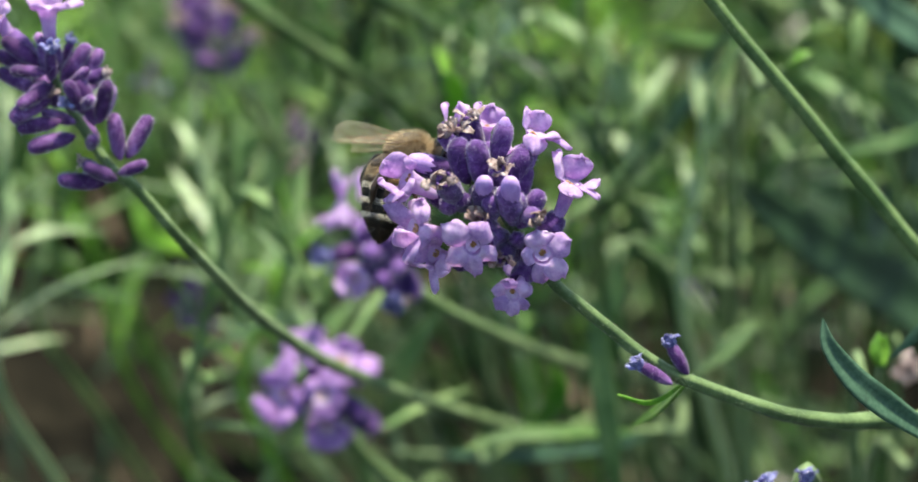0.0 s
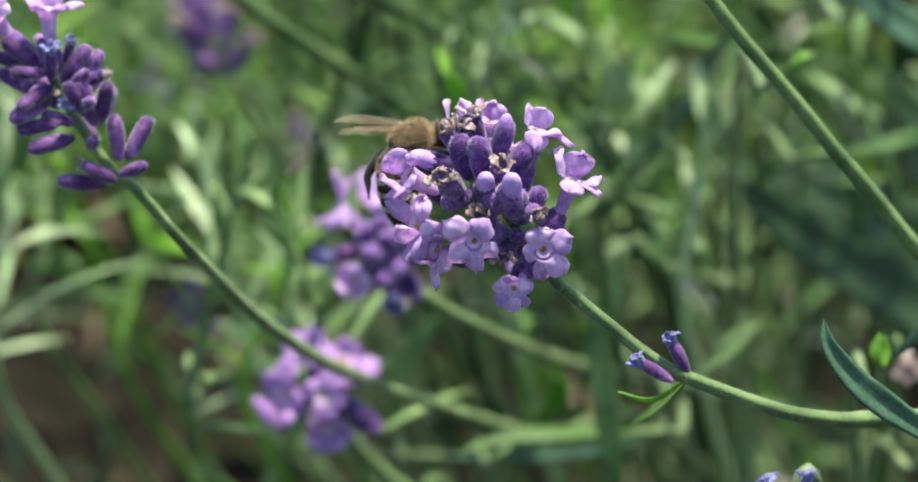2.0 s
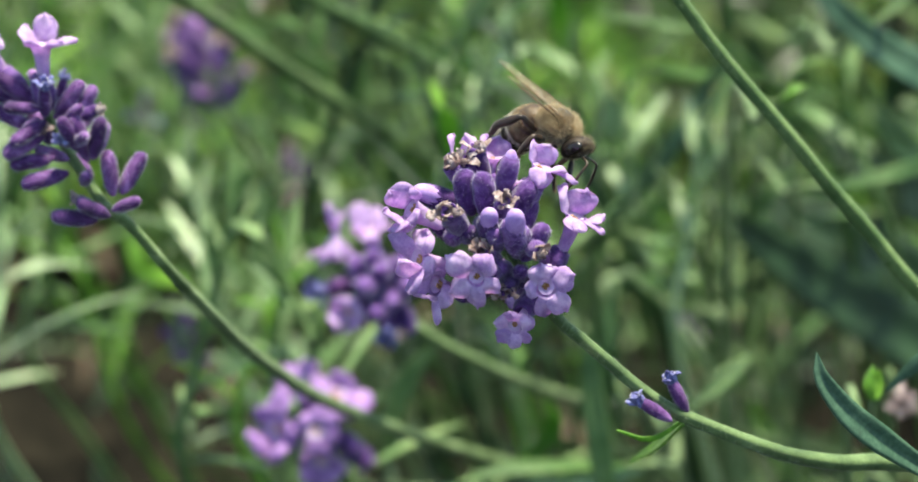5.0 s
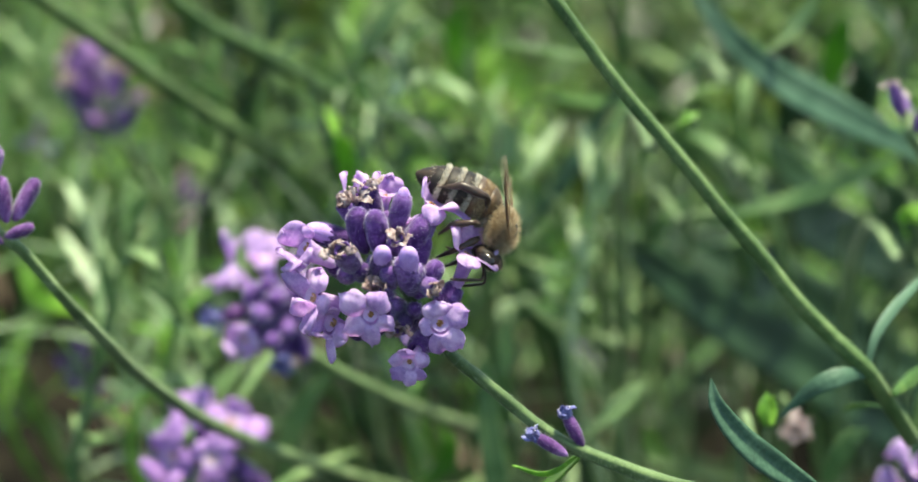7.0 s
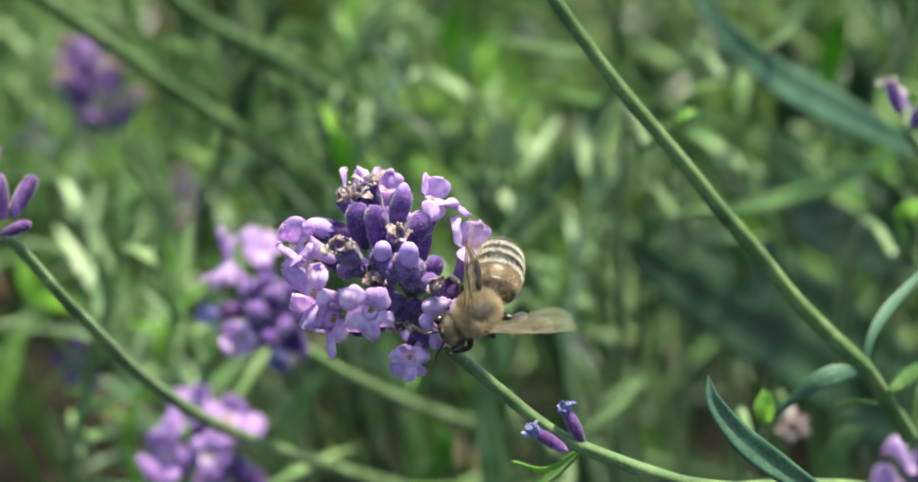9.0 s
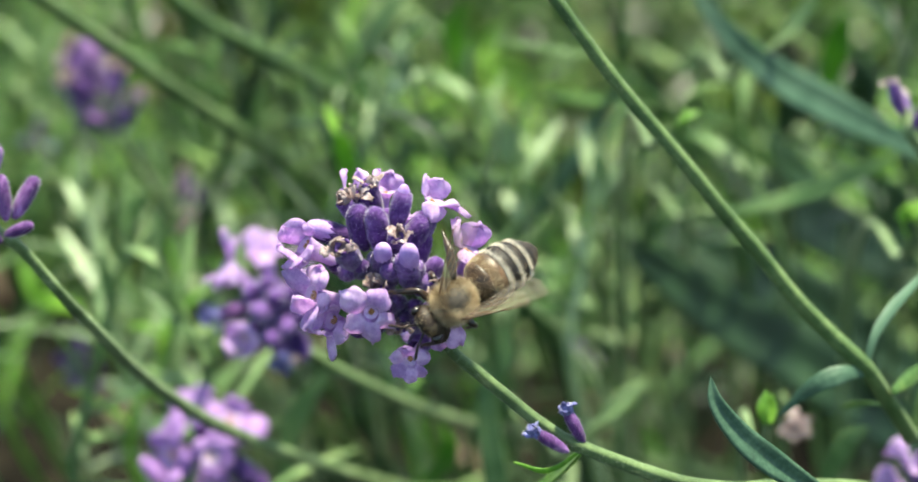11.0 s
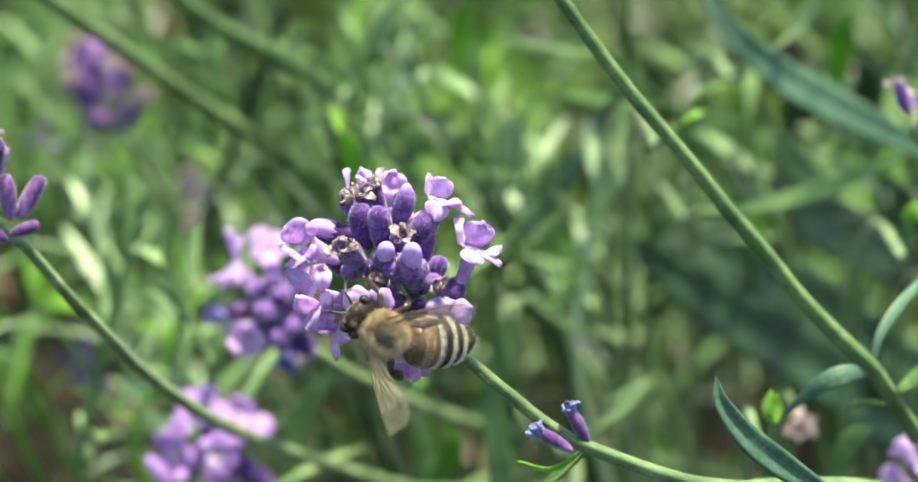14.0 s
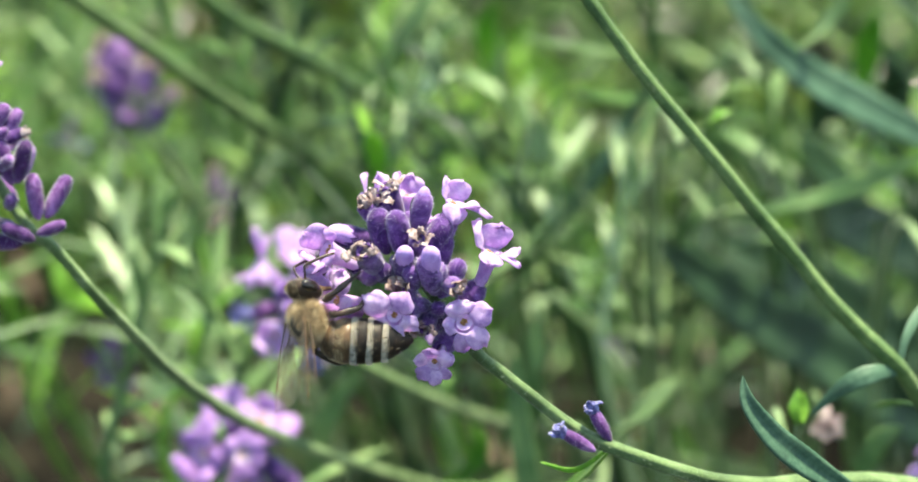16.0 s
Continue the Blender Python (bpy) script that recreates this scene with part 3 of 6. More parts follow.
floret(main, "dry", (-2.78, 0.99, 5.00), (-4.05, 2.62, 9.30), (0, 1, 0), 0.98, 2)
floret(main, "bud", (-0.47, -0.11, 4.00), (-0.29, 3.37, 9.50), (0, 1, 0), 0.88, 0)
floret(main, "bud", (2.28, -1.09, 4.50), (2.01, 2.84, 9.80), (0, 1, 0), 0.98, 1)
floret(main, "closed", (0.19, -0.82, 4.00), (0.63, 1.12, 8.00), (0, 1, 0), 0.8, 2)
floret(main, "closed", (2.36, -1.39, 3.00), (2.60, 1.38, 7.20), (0, 1, 0), 0.95, 0)
floret(main, "dry", (0.46, 1.91, 4.00), (1.25, 3.81, 7.00), (0, 1, 0), 0.72, 1)
floret(main, "closed", (-2.58, 0.26, 3.00), (-1.74, 1.38, 8.00), (0, 1, 0), 0.78, 1)
floret(main, "closed", (-4.00, 0.08, 2.00), (-2.99, 1.00, 6.50), (0, 1, 0), 0.8, 2)
floret(main, "dry", (0.16, -1.94, 3.00), (-0.89, -0.40, 7.60), (0, 1, 0), 0.8, 1)
floret(main, "closed", (2.62, -3.33, 2.00), (2.52, -1.83, 8.40), (0, 1, 0), 0.66, 0)
floret(main, "closed", (1.34, -2.79, 1.50), (0.18, -2.01, 7.50), (0, 1, 0), 0.8, 1)
floret(main, "dry", (2.06, -3.06, 2.00), (1.11, -4.61, 5.50), (0, 1, 0), 0.72, 2)
blossom(main, (-0.43, -2.79, 1.50), (-4.08, -2.30, 4.00), (-7.03, -1.83, 6.00), [((-9.68, 0.55, 5.40), 1.1, 0.25), ((-6.03, 1.00, 6.40), 2.0, 0.45), ((-8.58, -1.81, 7.20), 1.35, 0.2), ((-7.49, -4.83, 7.40), 1.4, 0.25), ((-5.44, -2.89, 7.20), 1.3, 0.3)], 0, 1.0, 1.2)
blossom(main, (0.09, -3.93, 0.50), (-2.88, -4.98, 2.50), (-5.26, -4.16, 4.40), [((-7.33, -3.50, 4.60), 1.5, 0.25), ((-5.89, -2.72, 5.00), 1.5, 0.3), ((-6.74, -5.00, 5.40), 1.3, 0.3), ((-5.12, -7.74, 5.00), 0.65, 0.2), ((-3.82, -5.63, 6.00), 1.2, 0.3)], 1, 1.0, 1.15)
blossom(main, (0.44, -2.53, 1.00), (-0.73, -2.86, 6.00), (-1.40, -3.34, 8.40), [((-4.08, -1.24, 8.60), 1.35, 0.7), ((-0.09, -1.23, 9.00), 1.3, 0.6), ((0.72, -4.55, 7.20), 1.0, 0.3), ((-1.30, -6.14, 6.80), 0.95, 0.3), ((-3.84, -4.74, 6.80), 1.05, 0.3)], 2, 1.05, 0.85)
blossom(main, (3.86, -3.37, 0.50), (4.58, -4.02, 5.00), (5.03, -4.22, 7.40), [((4.61, -2.00, 8.00), 1.45, 0.5), ((7.56, -2.87, 7.20), 1.15, 0.35), ((6.97, -6.38, 5.80), 1.05, 0.3), ((4.91, -6.93, 5.60), 1.0, 0.3), ((3.15, -4.28, 7.40), 0.9, 0.3)], 0, 1.1, 0.95)
blossom(main, (3.98, -4.90, 1.00), (3.04, -6.56, 4.00), (2.09, -7.85, 5.80), [((0.24, -7.49, 5.60), 0.85, 0.3), ((1.67, -6.47, 6.60), 0.95, 0.4), ((3.84, -7.12, 6.40), 0.9, 0.4), ((3.49, -9.25, 5.00), 0.8, 0.3), ((2.07, -9.92, 4.80), 0.8, 0.3), ((0.54, -9.27, 4.60), 0.8, 0.3)], 1, 0.95, 0.8)
floret(main, "closed", (4.25, -4.77, 0.00), (3.19, -6.58, 3.50), (0, 1, 0), 0.85, 2)
floret(main, "closed", (-0.01, 2.17, -3.00), (-2.30, 5.02, -7.00), (0, 1, 0), 0.9, 0)
floret(main, "closed", (1.68, 2.17, -3.00), (3.00, 4.74, -8.00), (0, 1, 0), 0.9, 1)
floret(main, "closed", (-0.29, 0.48, -3.00), (-2.12, 2.16, -7.00), (0, 1, 0), 0.8, 2)
floret(main, "closed", (0.56, -1.77, -3.00), (-3.02, -1.86, -8.00), (0, 1, 0), 0.9, 1)
floret(main, "face", (3.07, -2.91, -4.00), (2.72, -5.87, -8.00), (0, 1, 0), 0.7, 2)
# the lower whorl on the same stem
floret(main, "blue", (17.09, -17.01, -2.00), (12.43, -14.10, -1.00), (0, 1, 0), 0.72, 0)
floret(main, "blue", (18.64, -16.35, -3.00), (16.80, -12.76, -2.00), (0, 1, 0), 0.74, 1)
link("bract", leaf_mesh([(18.70, -16.80, -3.00), (17.49, -19.08, -12.00), (16.09, -21.44, -22.00), (13.87, -23.73, -30.00)], 1.7, LEAFBRIGHT, name="bract"), main, None, "small yellow-green leaf")
link("bract", leaf_mesh([(18.53, -16.80, -3.00), (15.24, -18.96, -5.00), (12.01, -18.36, -8.00)], 0.5, LEAFBRIGHT, name="bract"), main, None, "thin yellow-green leaf")
SWAY = [
    (0, -0.79, 0.11, 0.92),
    (0.5, -0.23, 0.14, 0.40),
    (1, -0.54, -0.15, 0.87),
    (1.5, -0.72, -0.48, 1.45),
    (2, -0.72, 0.51, 0.68),
    (2.5, -0.23, 0.49, 0.01),
    (3, -0.09, 0.32, -0.19),
    (3.5, 0.00, -0.00, -0.00),
    (4, 0.23, 0.30, -0.69),
    (6.5, 0.05, -0.36, 0.07),
    (7, 0.00, -0.73, 0.25),
    (7.5, -0.00, -0.72, 0.44),
    (8, 0.01, -0.46, -0.13),
    (8.5, 0.60, -0.53, -0.37),
    (9, 0.28, -0.60, 0.25),
    (11.5, 0.09, -0.66, 0.46),
    (12, 0.24, -0.69, 0.34),
    (12.5, 0.32, -0.64, 0.21),
    (13, 0.25, -0.72, 0.29),
    (13.5, 0.12, -0.99, 0.88),
    (14, -0.10, -0.61, 0.60),
    (14.5, -0.26, -1.03, 1.11),
    (15, -0.27, -0.74, 1.07),
    (15.5, 0.09, -0.46, 0.29),
    (16, -0.76, -1.02, 1.75),
]

# a second plant beside it, still in closed calyxes
BESIDE = Vector((-49.2, 6.6, -17.0))
beside = thing("lavender", BESIDE, "lavender spike with closed dark violet calyxes", "lavender", "lavender plants")
BESIDE_LINE = [(-4.09, 8.44, 0.00), (-3.75, 3.66, 0.00), (-2.31, 0.97, 0.00), (-0.39, -2.02, 0.00), (1.41, -4.71, 0.00), (2.73, -6.20, 0.00), (4.32, -7.37, -1.00), (7.77, -12.26, -6.00), (10.19, -16.36, -15.00), (12.35, -20.82, -28.00), (14.87, -24.68, -41.00), (18.17, -28.87, -57.00), (21.97, -32.32, -73.00), (27.13, -35.82, -88.00), (32.83, -39.19, -103.00), (39.06, -42.55, -118.00), (44.93, -45.37, -133.00), (69.93, -53.37, -173.00)]
stem_part(beside, BESIDE_LINE + [ground_below(Vector(BESIDE_LINE[-1]) + BESIDE, 0.06, 0.02) - BESIDE], [0.45, 0.5, 0.52, 0.55, 0.58, 0.6, 0.65, 0.7, 0.75, 0.8, 0.85, 0.9, 1.4], 1500, seed=2)
floret(beside, "slim", (3.14, -4.60, 1.00), (2.67, -0.10, 2.00), (0, 0.3, 1), 0.94, 0)
floret(beside, "slim", (3.86, -4.42, 1.00), (6.03, -0.20, 1.00), (0, 0.3, 1), 0.95, 1)
floret(beside, "slim", (2.90, -6.02, 1.00), (5.58, -5.20, 2.00), (0, 0.3, 1), 0.68, 2)
floret(beside, "slim", (2.78, -6.62, 1.00), (0.63, -5.56, 3.00), (0, 0.3, 1), 0.81, 0)
floret(beside, "slim", (1.58, -6.98, 1.00), (-2.55, -6.74, 2.00), (0, 0.3, 1), 0.93, 1)
floret(beside, "dry", (0.68, -5.31, 1.00), (-0.44, -4.73, 3.00), (0, 0.3, 1), 0.45, 2)
floret(beside, "slim", (-1.21, -2.23, 2.00), (-5.80, -3.31, 3.00), (0, 0.3, 1), 0.96, 2)
floret(beside, "slim", (-0.09, -3.27, 0.00), (1.25, -2.17, 5.00), (0, 0.3, 1), 0.74, 0)
floret(beside, "slim", (-1.40, -0.84, 1.00), (-4.70, 0.17, 1.00), (0, 0.3, 1), 0.72, 1)
floret(beside, "slim", (-2.70, -0.69, 2.00), (-6.86, -1.42, 3.00), (0, 0.3, 1), 0.87, 0)
floret(beside, "slim", (-3.29, 2.10, 2.00), (-7.60, -0.49, 4.00), (0, 0.3, 1), 1.04, 2)
floret(beside, "slim", (-3.39, 3.07, 3.00), (-6.43, 0.54, 5.00), (0, 0.3, 1), 0.86, 1)
floret(beside, "slim", (0.70, -1.05, 2.00), (-0.22, 2.91, 4.00), (0, 0.3, 1), 0.99, 0)
floret(beside, "slim", (1.36, -0.89, 3.00), (2.44, 2.98, 5.00), (0, 0.3, 1), 0.95, 1)
floret(beside, "slim", (1.12, -0.53, 0.00), (2.33, 2.42, 1.00), (0, 0.3, 1), 0.76, 2)
floret(beside, "slim", (-0.12, -0.01, 3.00), (-1.22, 2.87, 5.00), (0, 0.3, 1), 0.82, 2)
floret(beside, "slim", (-0.42, 0.59, 3.00), (1.80, 1.92, 7.00), (0, 0.3, 1), 0.69, 1)
floret(beside, "blue", (-1.40, 0.64, 1.00), (-1.77, 1.03, 4.00), (0, 0.3, 1), 0.55, 0)
floret(beside, "dry", (-3.39, 0.97, 0.00), (-3.69, 2.07, 3.00), (0, 0.3, 1), 0.57, 1)
floret(beside, "dry", (-1.20, 2.98, 2.00), (2.15, 4.28, 2.00), (0, 0.3, 1), 0.61, 0)
floret(beside, "slim", (-1.09, 3.02, 1.00), (1.32, 6.30, 2.00), (0, 0.3, 1), 0.87, 0)
floret(beside, "slim", (-2.69, 3.28, 2.00), (0.31, 7.19, 3.00), (0, 0.3, 1), 0.95, 1)
floret(beside, "slim", (-1.60, 2.95, 3.00), (1.03, 4.63, 5.00), (0, 0.3, 1), 0.61, 2)
floret(beside, "blue", (-3.51, 3.25, 3.00), (-3.10, 6.68, 5.00), (0, 0.3, 1), 0.7, 0)
floret(beside, "blue", (-2.90, 5.15, 0.00), (-1.73, 7.90, 1.00), (0, 0.3, 1), 0.53, 1)
floret(beside, "slim", (-3.78, 4.09, 4.00), (-6.77, 4.29, 5.00), (0, 0.3, 1), 0.71, 0)
floret(beside, "slim", (-4.68, 4.81, 1.00), (-8.72, 7.98, 2.00), (0, 0.3, 1), 0.98, 2)
floret(beside, "slim", (-5.79, 4.56, 0.00), (-10.37, 6.54, 0.00), (0, 0.3, 1), 0.85, 0)
floret(beside, "slim", (-5.50, 2.47, 0.00), (-10.50, 4.87, 0.00), (0, 0.3, 1), 0.89, 1)
floret(beside, "slim", (-4.39, 3.32, 1.00), (-5.57, 1.74, 4.00), (0, 0.3, 1), 0.66, 0)
floret(beside, "slim", (-3.98, 5.45, 0.00), (-5.98, 8.50, -1.00), (0, 0.3, 1), 0.69, 1)
floret(beside, "slim", (-3.78, 1.93, -2.00), (-7.23, 5.04, -4.00), (0, 0.3, 1), 0.8, 2)
floret(beside, "slim", (-1.36, 1.93, -2.00), (0.72, 5.02, -4.00), (0, 0.3, 1), 0.74, 0)
floret(beside, "slim", (0.63, -2.90, -1.00), (-2.16, 0.15, -3.00), (0, 0.3, 1), 0.74, 1)
blossom(beside, (-3.79, 3.92, 1.00), (-3.81, 7.61, 2.00), (-3.84, 10.74, 3.00), [((-5.62, 12.69, 3.00), 1.3, 0.2), ((-3.67, 13.94, 2.00), 1.3, 0.2), ((-0.08, 11.25, 4.00), 1.1, 0.25), ((-1.49, 10.83, 5.00), 0.9, 0.3), ((-4.44, 10.96, 5.00), 1.0, 0.3)], 1, 1.0, 1.1)
blossom(beside, (-5.79, 5.46, 0.00), (-8.10, 8.03, 1.00), (-9.31, 9.76, 2.00), [((-11.34, 10.41, 2.00), 1.2, 0.2), ((-10.36, 12.56, 1.00), 1.3, 0.2), ((-8.23, 11.29, 2.00), 1.1, 0.25), ((-9.40, 8.81, 4.00), 1.0, 0.3)], 2, 1.0, 1.1)


# ---- the blurred plants behind ----
def head_plant(at, lean, label, count, seed, size, mix, line, radii, wide=1.0):
    """A lavender with its head at a place of the bush's face and its stem on to the ground."""
    plant = thing("lavender", at, label, "lavender", "lavender plants")
    flower_head(plant, Vector(lean) * -0.5, Vector(lean) * 0.5, count, seed, size, mix, wide)
    at = Vector(at)
    pts = [Vector(lean) * 0.4, Vector(lean) * -0.5] + [Vector(p) - at for p in line]
    foot = pts[-1] + at
    stem_part(plant, pts + [ground_below(foot, 0.03, 0.04) - at], radii)
    return plant


plant = thing("lavender", (-25.5, -6.8, -93.0), "lilac lavender head behind the main flower", "lavender", "lavender plants")
blossom(plant, (0.88, -1.59, 0.00), (-2.26, 1.13, 2.00), (-5.22, 3.42, 3.00), [((-5.52, 8.36, 3.00), 1.5, 0.3), ((-3.87, 7.45, 1.00), 1.1, 0.3), ((-7.87, 1.38, 4.00), 1.6, 0.3), ((-5.95, 0.64, 5.00), 1.5, 0.4), ((-3.68, 1.40, 5.00), 1.2, 0.4)], 0, 1.3, 1.5)
blossom(plant, (1.42, -0.82, 0.00), (0.35, 1.86, 0.00), (-0.34, 4.93, 1.00), [((-2.18, 8.53, 0.00), 1.5, 0.3), ((0.43, 7.99, -1.00), 1.5, 0.3), ((2.19, 5.69, 0.00), 1.6, 0.3), ((0.11, 3.67, 5.00), 1.4, 0.4), ((-2.17, 5.32, 3.00), 1.3, 0.4)], 1, 1.3, 1.6)
blossom(plant, (0.50, -2.36, 0.00), (-1.42, -4.56, 3.00), (-2.77, -6.01, 5.00), [((-5.05, -4.50, 5.00), 1.6, 0.4), ((-2.23, -3.86, 6.00), 1.6, 0.4), ((-0.42, -6.34, 6.00), 1.5, 0.4), ((-2.54, -8.23, 6.00), 1.6, 0.4), ((-4.50, -7.33, 6.00), 1.4, 0.4)], 2, 1.3, 1.3)
blossom(plant, (1.90, -1.64, -2.00), (3.44, 0.68, -2.00), (4.37, 2.99, -2.00), [((3.44, 5.69, -2.00), 1.4, 0.3), ((5.37, 4.92, -2.00), 1.4, 0.3), ((5.26, 1.86, 0.00), 1.4, 0.4)], 2, 1.3, 1.2)
floret(plant, "blue", (-1.04, -1.59, 0.00), (-3.94, -2.31, 2.00), (0, 0.3, 1), 1.25, 0)
floret(plant, "closed", (0.50, -2.36, 0.00), (-1.87, 0.02, 4.00), (0, 0.3, 1), 1.25, 1)
floret(plant, "closed", (0.95, -1.56, 1.00), (0.49, 1.18, 5.00), (0, 0.3, 1), 1.2, 0)
floret(plant, "closed", (1.34, -2.33, 1.00), (3.83, 0.41, 4.00), (0, 0.3, 1), 1.25, 2)
floret(plant, "closed", (1.03, -3.06, 2.00), (1.77, 0.09, 7.00), (0, 0.3, 1), 1.2, 0)
floret(plant, "closed", (1.03, -2.30, 2.00), (-0.42, -2.52, 8.00), (0, 0.3, 1), 1.25, 1)
floret(plant, "closed", (1.72, -3.48, 1.00), (4.59, -2.24, 4.00), (0, 0.3, 1), 1.25, 2)
floret(plant, "closed", (1.34, -3.48, 1.00), (0.94, -5.96, 6.00), (0, 0.3, 1), 1.25, 0)
floret(plant, "blue", (1.88, -3.51, 0.00), (2.09, -7.22, 3.00), (0, 0.3, 1), 1.3, 1)
floret(plant, "closed", (2.19, -3.51, 0.00), (4.46, -6.87, 2.00), (0, 0.3, 1), 1.3, 2)
floret(plant, "closed", (1.27, -3.12, 0.00), (4.02, -4.42, 7.00), (0, 0.3, 1), 1.25, 1)
floret(plant, "closed", (0.66, -2.44, -3.00), (-0.80, 0.58, -7.00), (0, 0.3, 1), 1.2, 1)
floret(plant, "dry", (1.88, -3.89, 0.00), (3.76, -8.35, 3.00), (0, 0.3, 1), 1.1, 0)
stem_part(plant, [(-0.8, 2.3, -5.0), (1.1, -3.6, -5.0), (5.6, -8.3, -8.0), (13.8, -13.8, -22.0), (23.4, -19.6, -50.0), (37.0, -26.2, -100.0), (66.7, -36.9, -160.0), (115.7, -52.2, -220.0), ground_below((90.2, -59.0, -313.0), 0.06, 0.05) - Vector((-25.5, -6.8, -93.0))], [0.5, 0.6, 0.7, 0.8, 0.9, 1.0, 1.1, 1.2])
plant = thing("lavender", (-35.3, -29.2, -115.0), "lilac lavender head low in the bush with shade in its petal colour", "lavender", "lavender plants")
blossom(plant, (0.88, -0.20, 0.00), (-2.09, 0.04, 3.00), (-4.77, -0.54, 6.00), [((-7.19, 2.68, 6.00), 2.2, 0.4), ((-3.79, 5.75, 6.00), 2.2, 0.4), ((-7.60, -1.58, 8.00), 2.2, 0.4), ((-5.08, -4.29, 9.00), 2.4, 0.4), ((-1.47, -1.47, 9.00), 2.0, 0.4)], 0, 1.5, 1.9, petal=SHADEPETAL)
blossom(plant, (1.29, 0.63, 0.00), (0.06, 3.08, 0.00), (-1.37, 6.07, 2.00), [((-4.34, 8.20, 1.00), 2.2, 0.3), ((-1.16, 9.21, 0.00), 2.0, 0.3), ((1.39, 6.42, 1.00), 2.0, 0.3), ((-0.56, 3.91, 6.00), 1.6, 0.4)], 1, 1.5, 1.7, petal=SHADEPETAL)
blossom(plant, (2.11, -0.19, 0.00), (2.70, 2.42, 2.00), (3.70, 4.59, 4.00), [((0.46, 6.61, 4.00), 2.0, 0.3), ((4.83, 7.37, 3.00), 2.0, 0.3), ((8.56, 2.99, 4.00), 2.2, 0.3), ((5.97, 1.59, 7.00), 2.0, 0.4), ((1.95, 2.78, 7.00), 2.0, 0.4)], 2, 1.5, 1.8, petal=SHADEPETAL)
blossom(plant, (1.70, -1.01, 0.00), (1.47, -3.29, 2.00), (1.34, -5.14, 4.00), [((-1.59, -4.74, 4.00), 1.9, 0.4), ((1.85, -2.93, 6.00), 2.0, 0.4), ((4.90, -5.93, 4.00), 1.8, 0.4), ((2.47, -7.97, 4.00), 2.0, 0.4), ((-0.37, -7.82, 4.00), 1.8, 0.4)], 0, 1.5, 1.6, petal=SHADEPETAL)
blossom(plant, (1.29, -0.19, 0.00), (1.35, -0.60, 5.00), (1.27, -0.18, 10.00), [((-0.96, 1.80, 10.00), 1.9, 0.4), ((2.63, 3.01, 10.00), 2.0, 0.4), ((4.53, -0.25, 9.00), 1.8, 0.4), ((1.43, -2.97, 10.00), 1.9, 0.4)], 1, 1.4, 1.5, petal=SHADEPETAL)
floret(plant, "closed", (4.57, -1.82, 0.00), (8.65, -5.54, 2.00), (0, 0.3, 1), 1.1, 2)
floret(plant, "closed", (3.34, -1.01, 0.00), (6.12, -3.09, 4.00), (0, 0.3, 1), 1.1, 0)
floret(plant, "closed", (0.88, 0.62, 0.00), (-0.87, 2.88, 3.00), (0, 0.3, 1), 1.1, 1)
floret(plant, "dry", (2.93, -1.83, 0.00), (5.88, -4.59, 1.00), (0, 0.3, 1), 1.1, 2)
floret(plant, "closed", (1.10, 1.29, -2.00), (3.32, 4.39, -5.00), (0, 0.3, 1), 1.1, 1)
stem_part(plant, [(-0.6, 0.7, -2.0), (1.8, -3.4, -2.0), (6.0, -9.6, -6.0), (13.2, -15.9, -10.0), (22.8, -22.6, -23.0), ground_below((-12.5, -51.8, -138.0), 0.06, 0.05) - Vector((-35.3, -29.2, -115.0))], [0.5, 0.6, 0.7, 0.8, 0.9, 1.0, 1.1, 1.2])
head_plant((-63.3, 25.2, -208.0), (-7, 13, -2), "dull violet lavender head going over", 20, 13, 1.25, ("slim", "slim", "dry"), [(-57.9, 13.8, -218.0), (-51.1, -1.0, -253.0), (-44.2, -22.9, -293.0)], [0.5, 0.6, 0.7, 0.8, 0.9, 1.0, 1.2], 1.0)
head_plant((-68.6, -24.2, -223.0), (-4, 8, 0), "dim violet lavender head deep in the bush", 9, 14, 0.8, ("closed",), [(-66.6, -34.0, -243.0), (-61.3, -48.9, -273.0)], [0.5, 0.6, 0.7, 0.8, 0.9, 1.0, 1.2], 1.0)
head_plant((24.4, -22.0, -233.0), (-3, 6, 0), "dim violet lavender head deep in the bush", 5, 15, 0.6, ("closed",), [(29.3, -30.7, -243.0), (37.0, -48.9, -273.0)], [0.5, 0.6, 0.7, 0.8, 0.9, 1.0, 1.2], 1.0)
head_plant((21.9, -34.4, -15.0), (-4, 7, 2), "lavender head below with blue-violet calyxes", 6, 16, 0.75, ("blue", "closed"), [(22.4, -35.1, -18.0), (28.1, -43.4, -33.0)], [0.5, 0.6, 0.7, 0.8, 0.9, 1.0, 1.2], 1.0)
head_plant((52.9, 14.4, -62.0), (-0.5, 3.2, 0), "small violet lavender head behind the tall stem", 3, 17, 0.8, ("slim", "dry"), [(55.7, 10.5, -66.0), (61.5, 6.0, -80.0)], [0.5, 0.6, 0.7, 0.8, 0.9, 1.0, 1.2], 0.6)
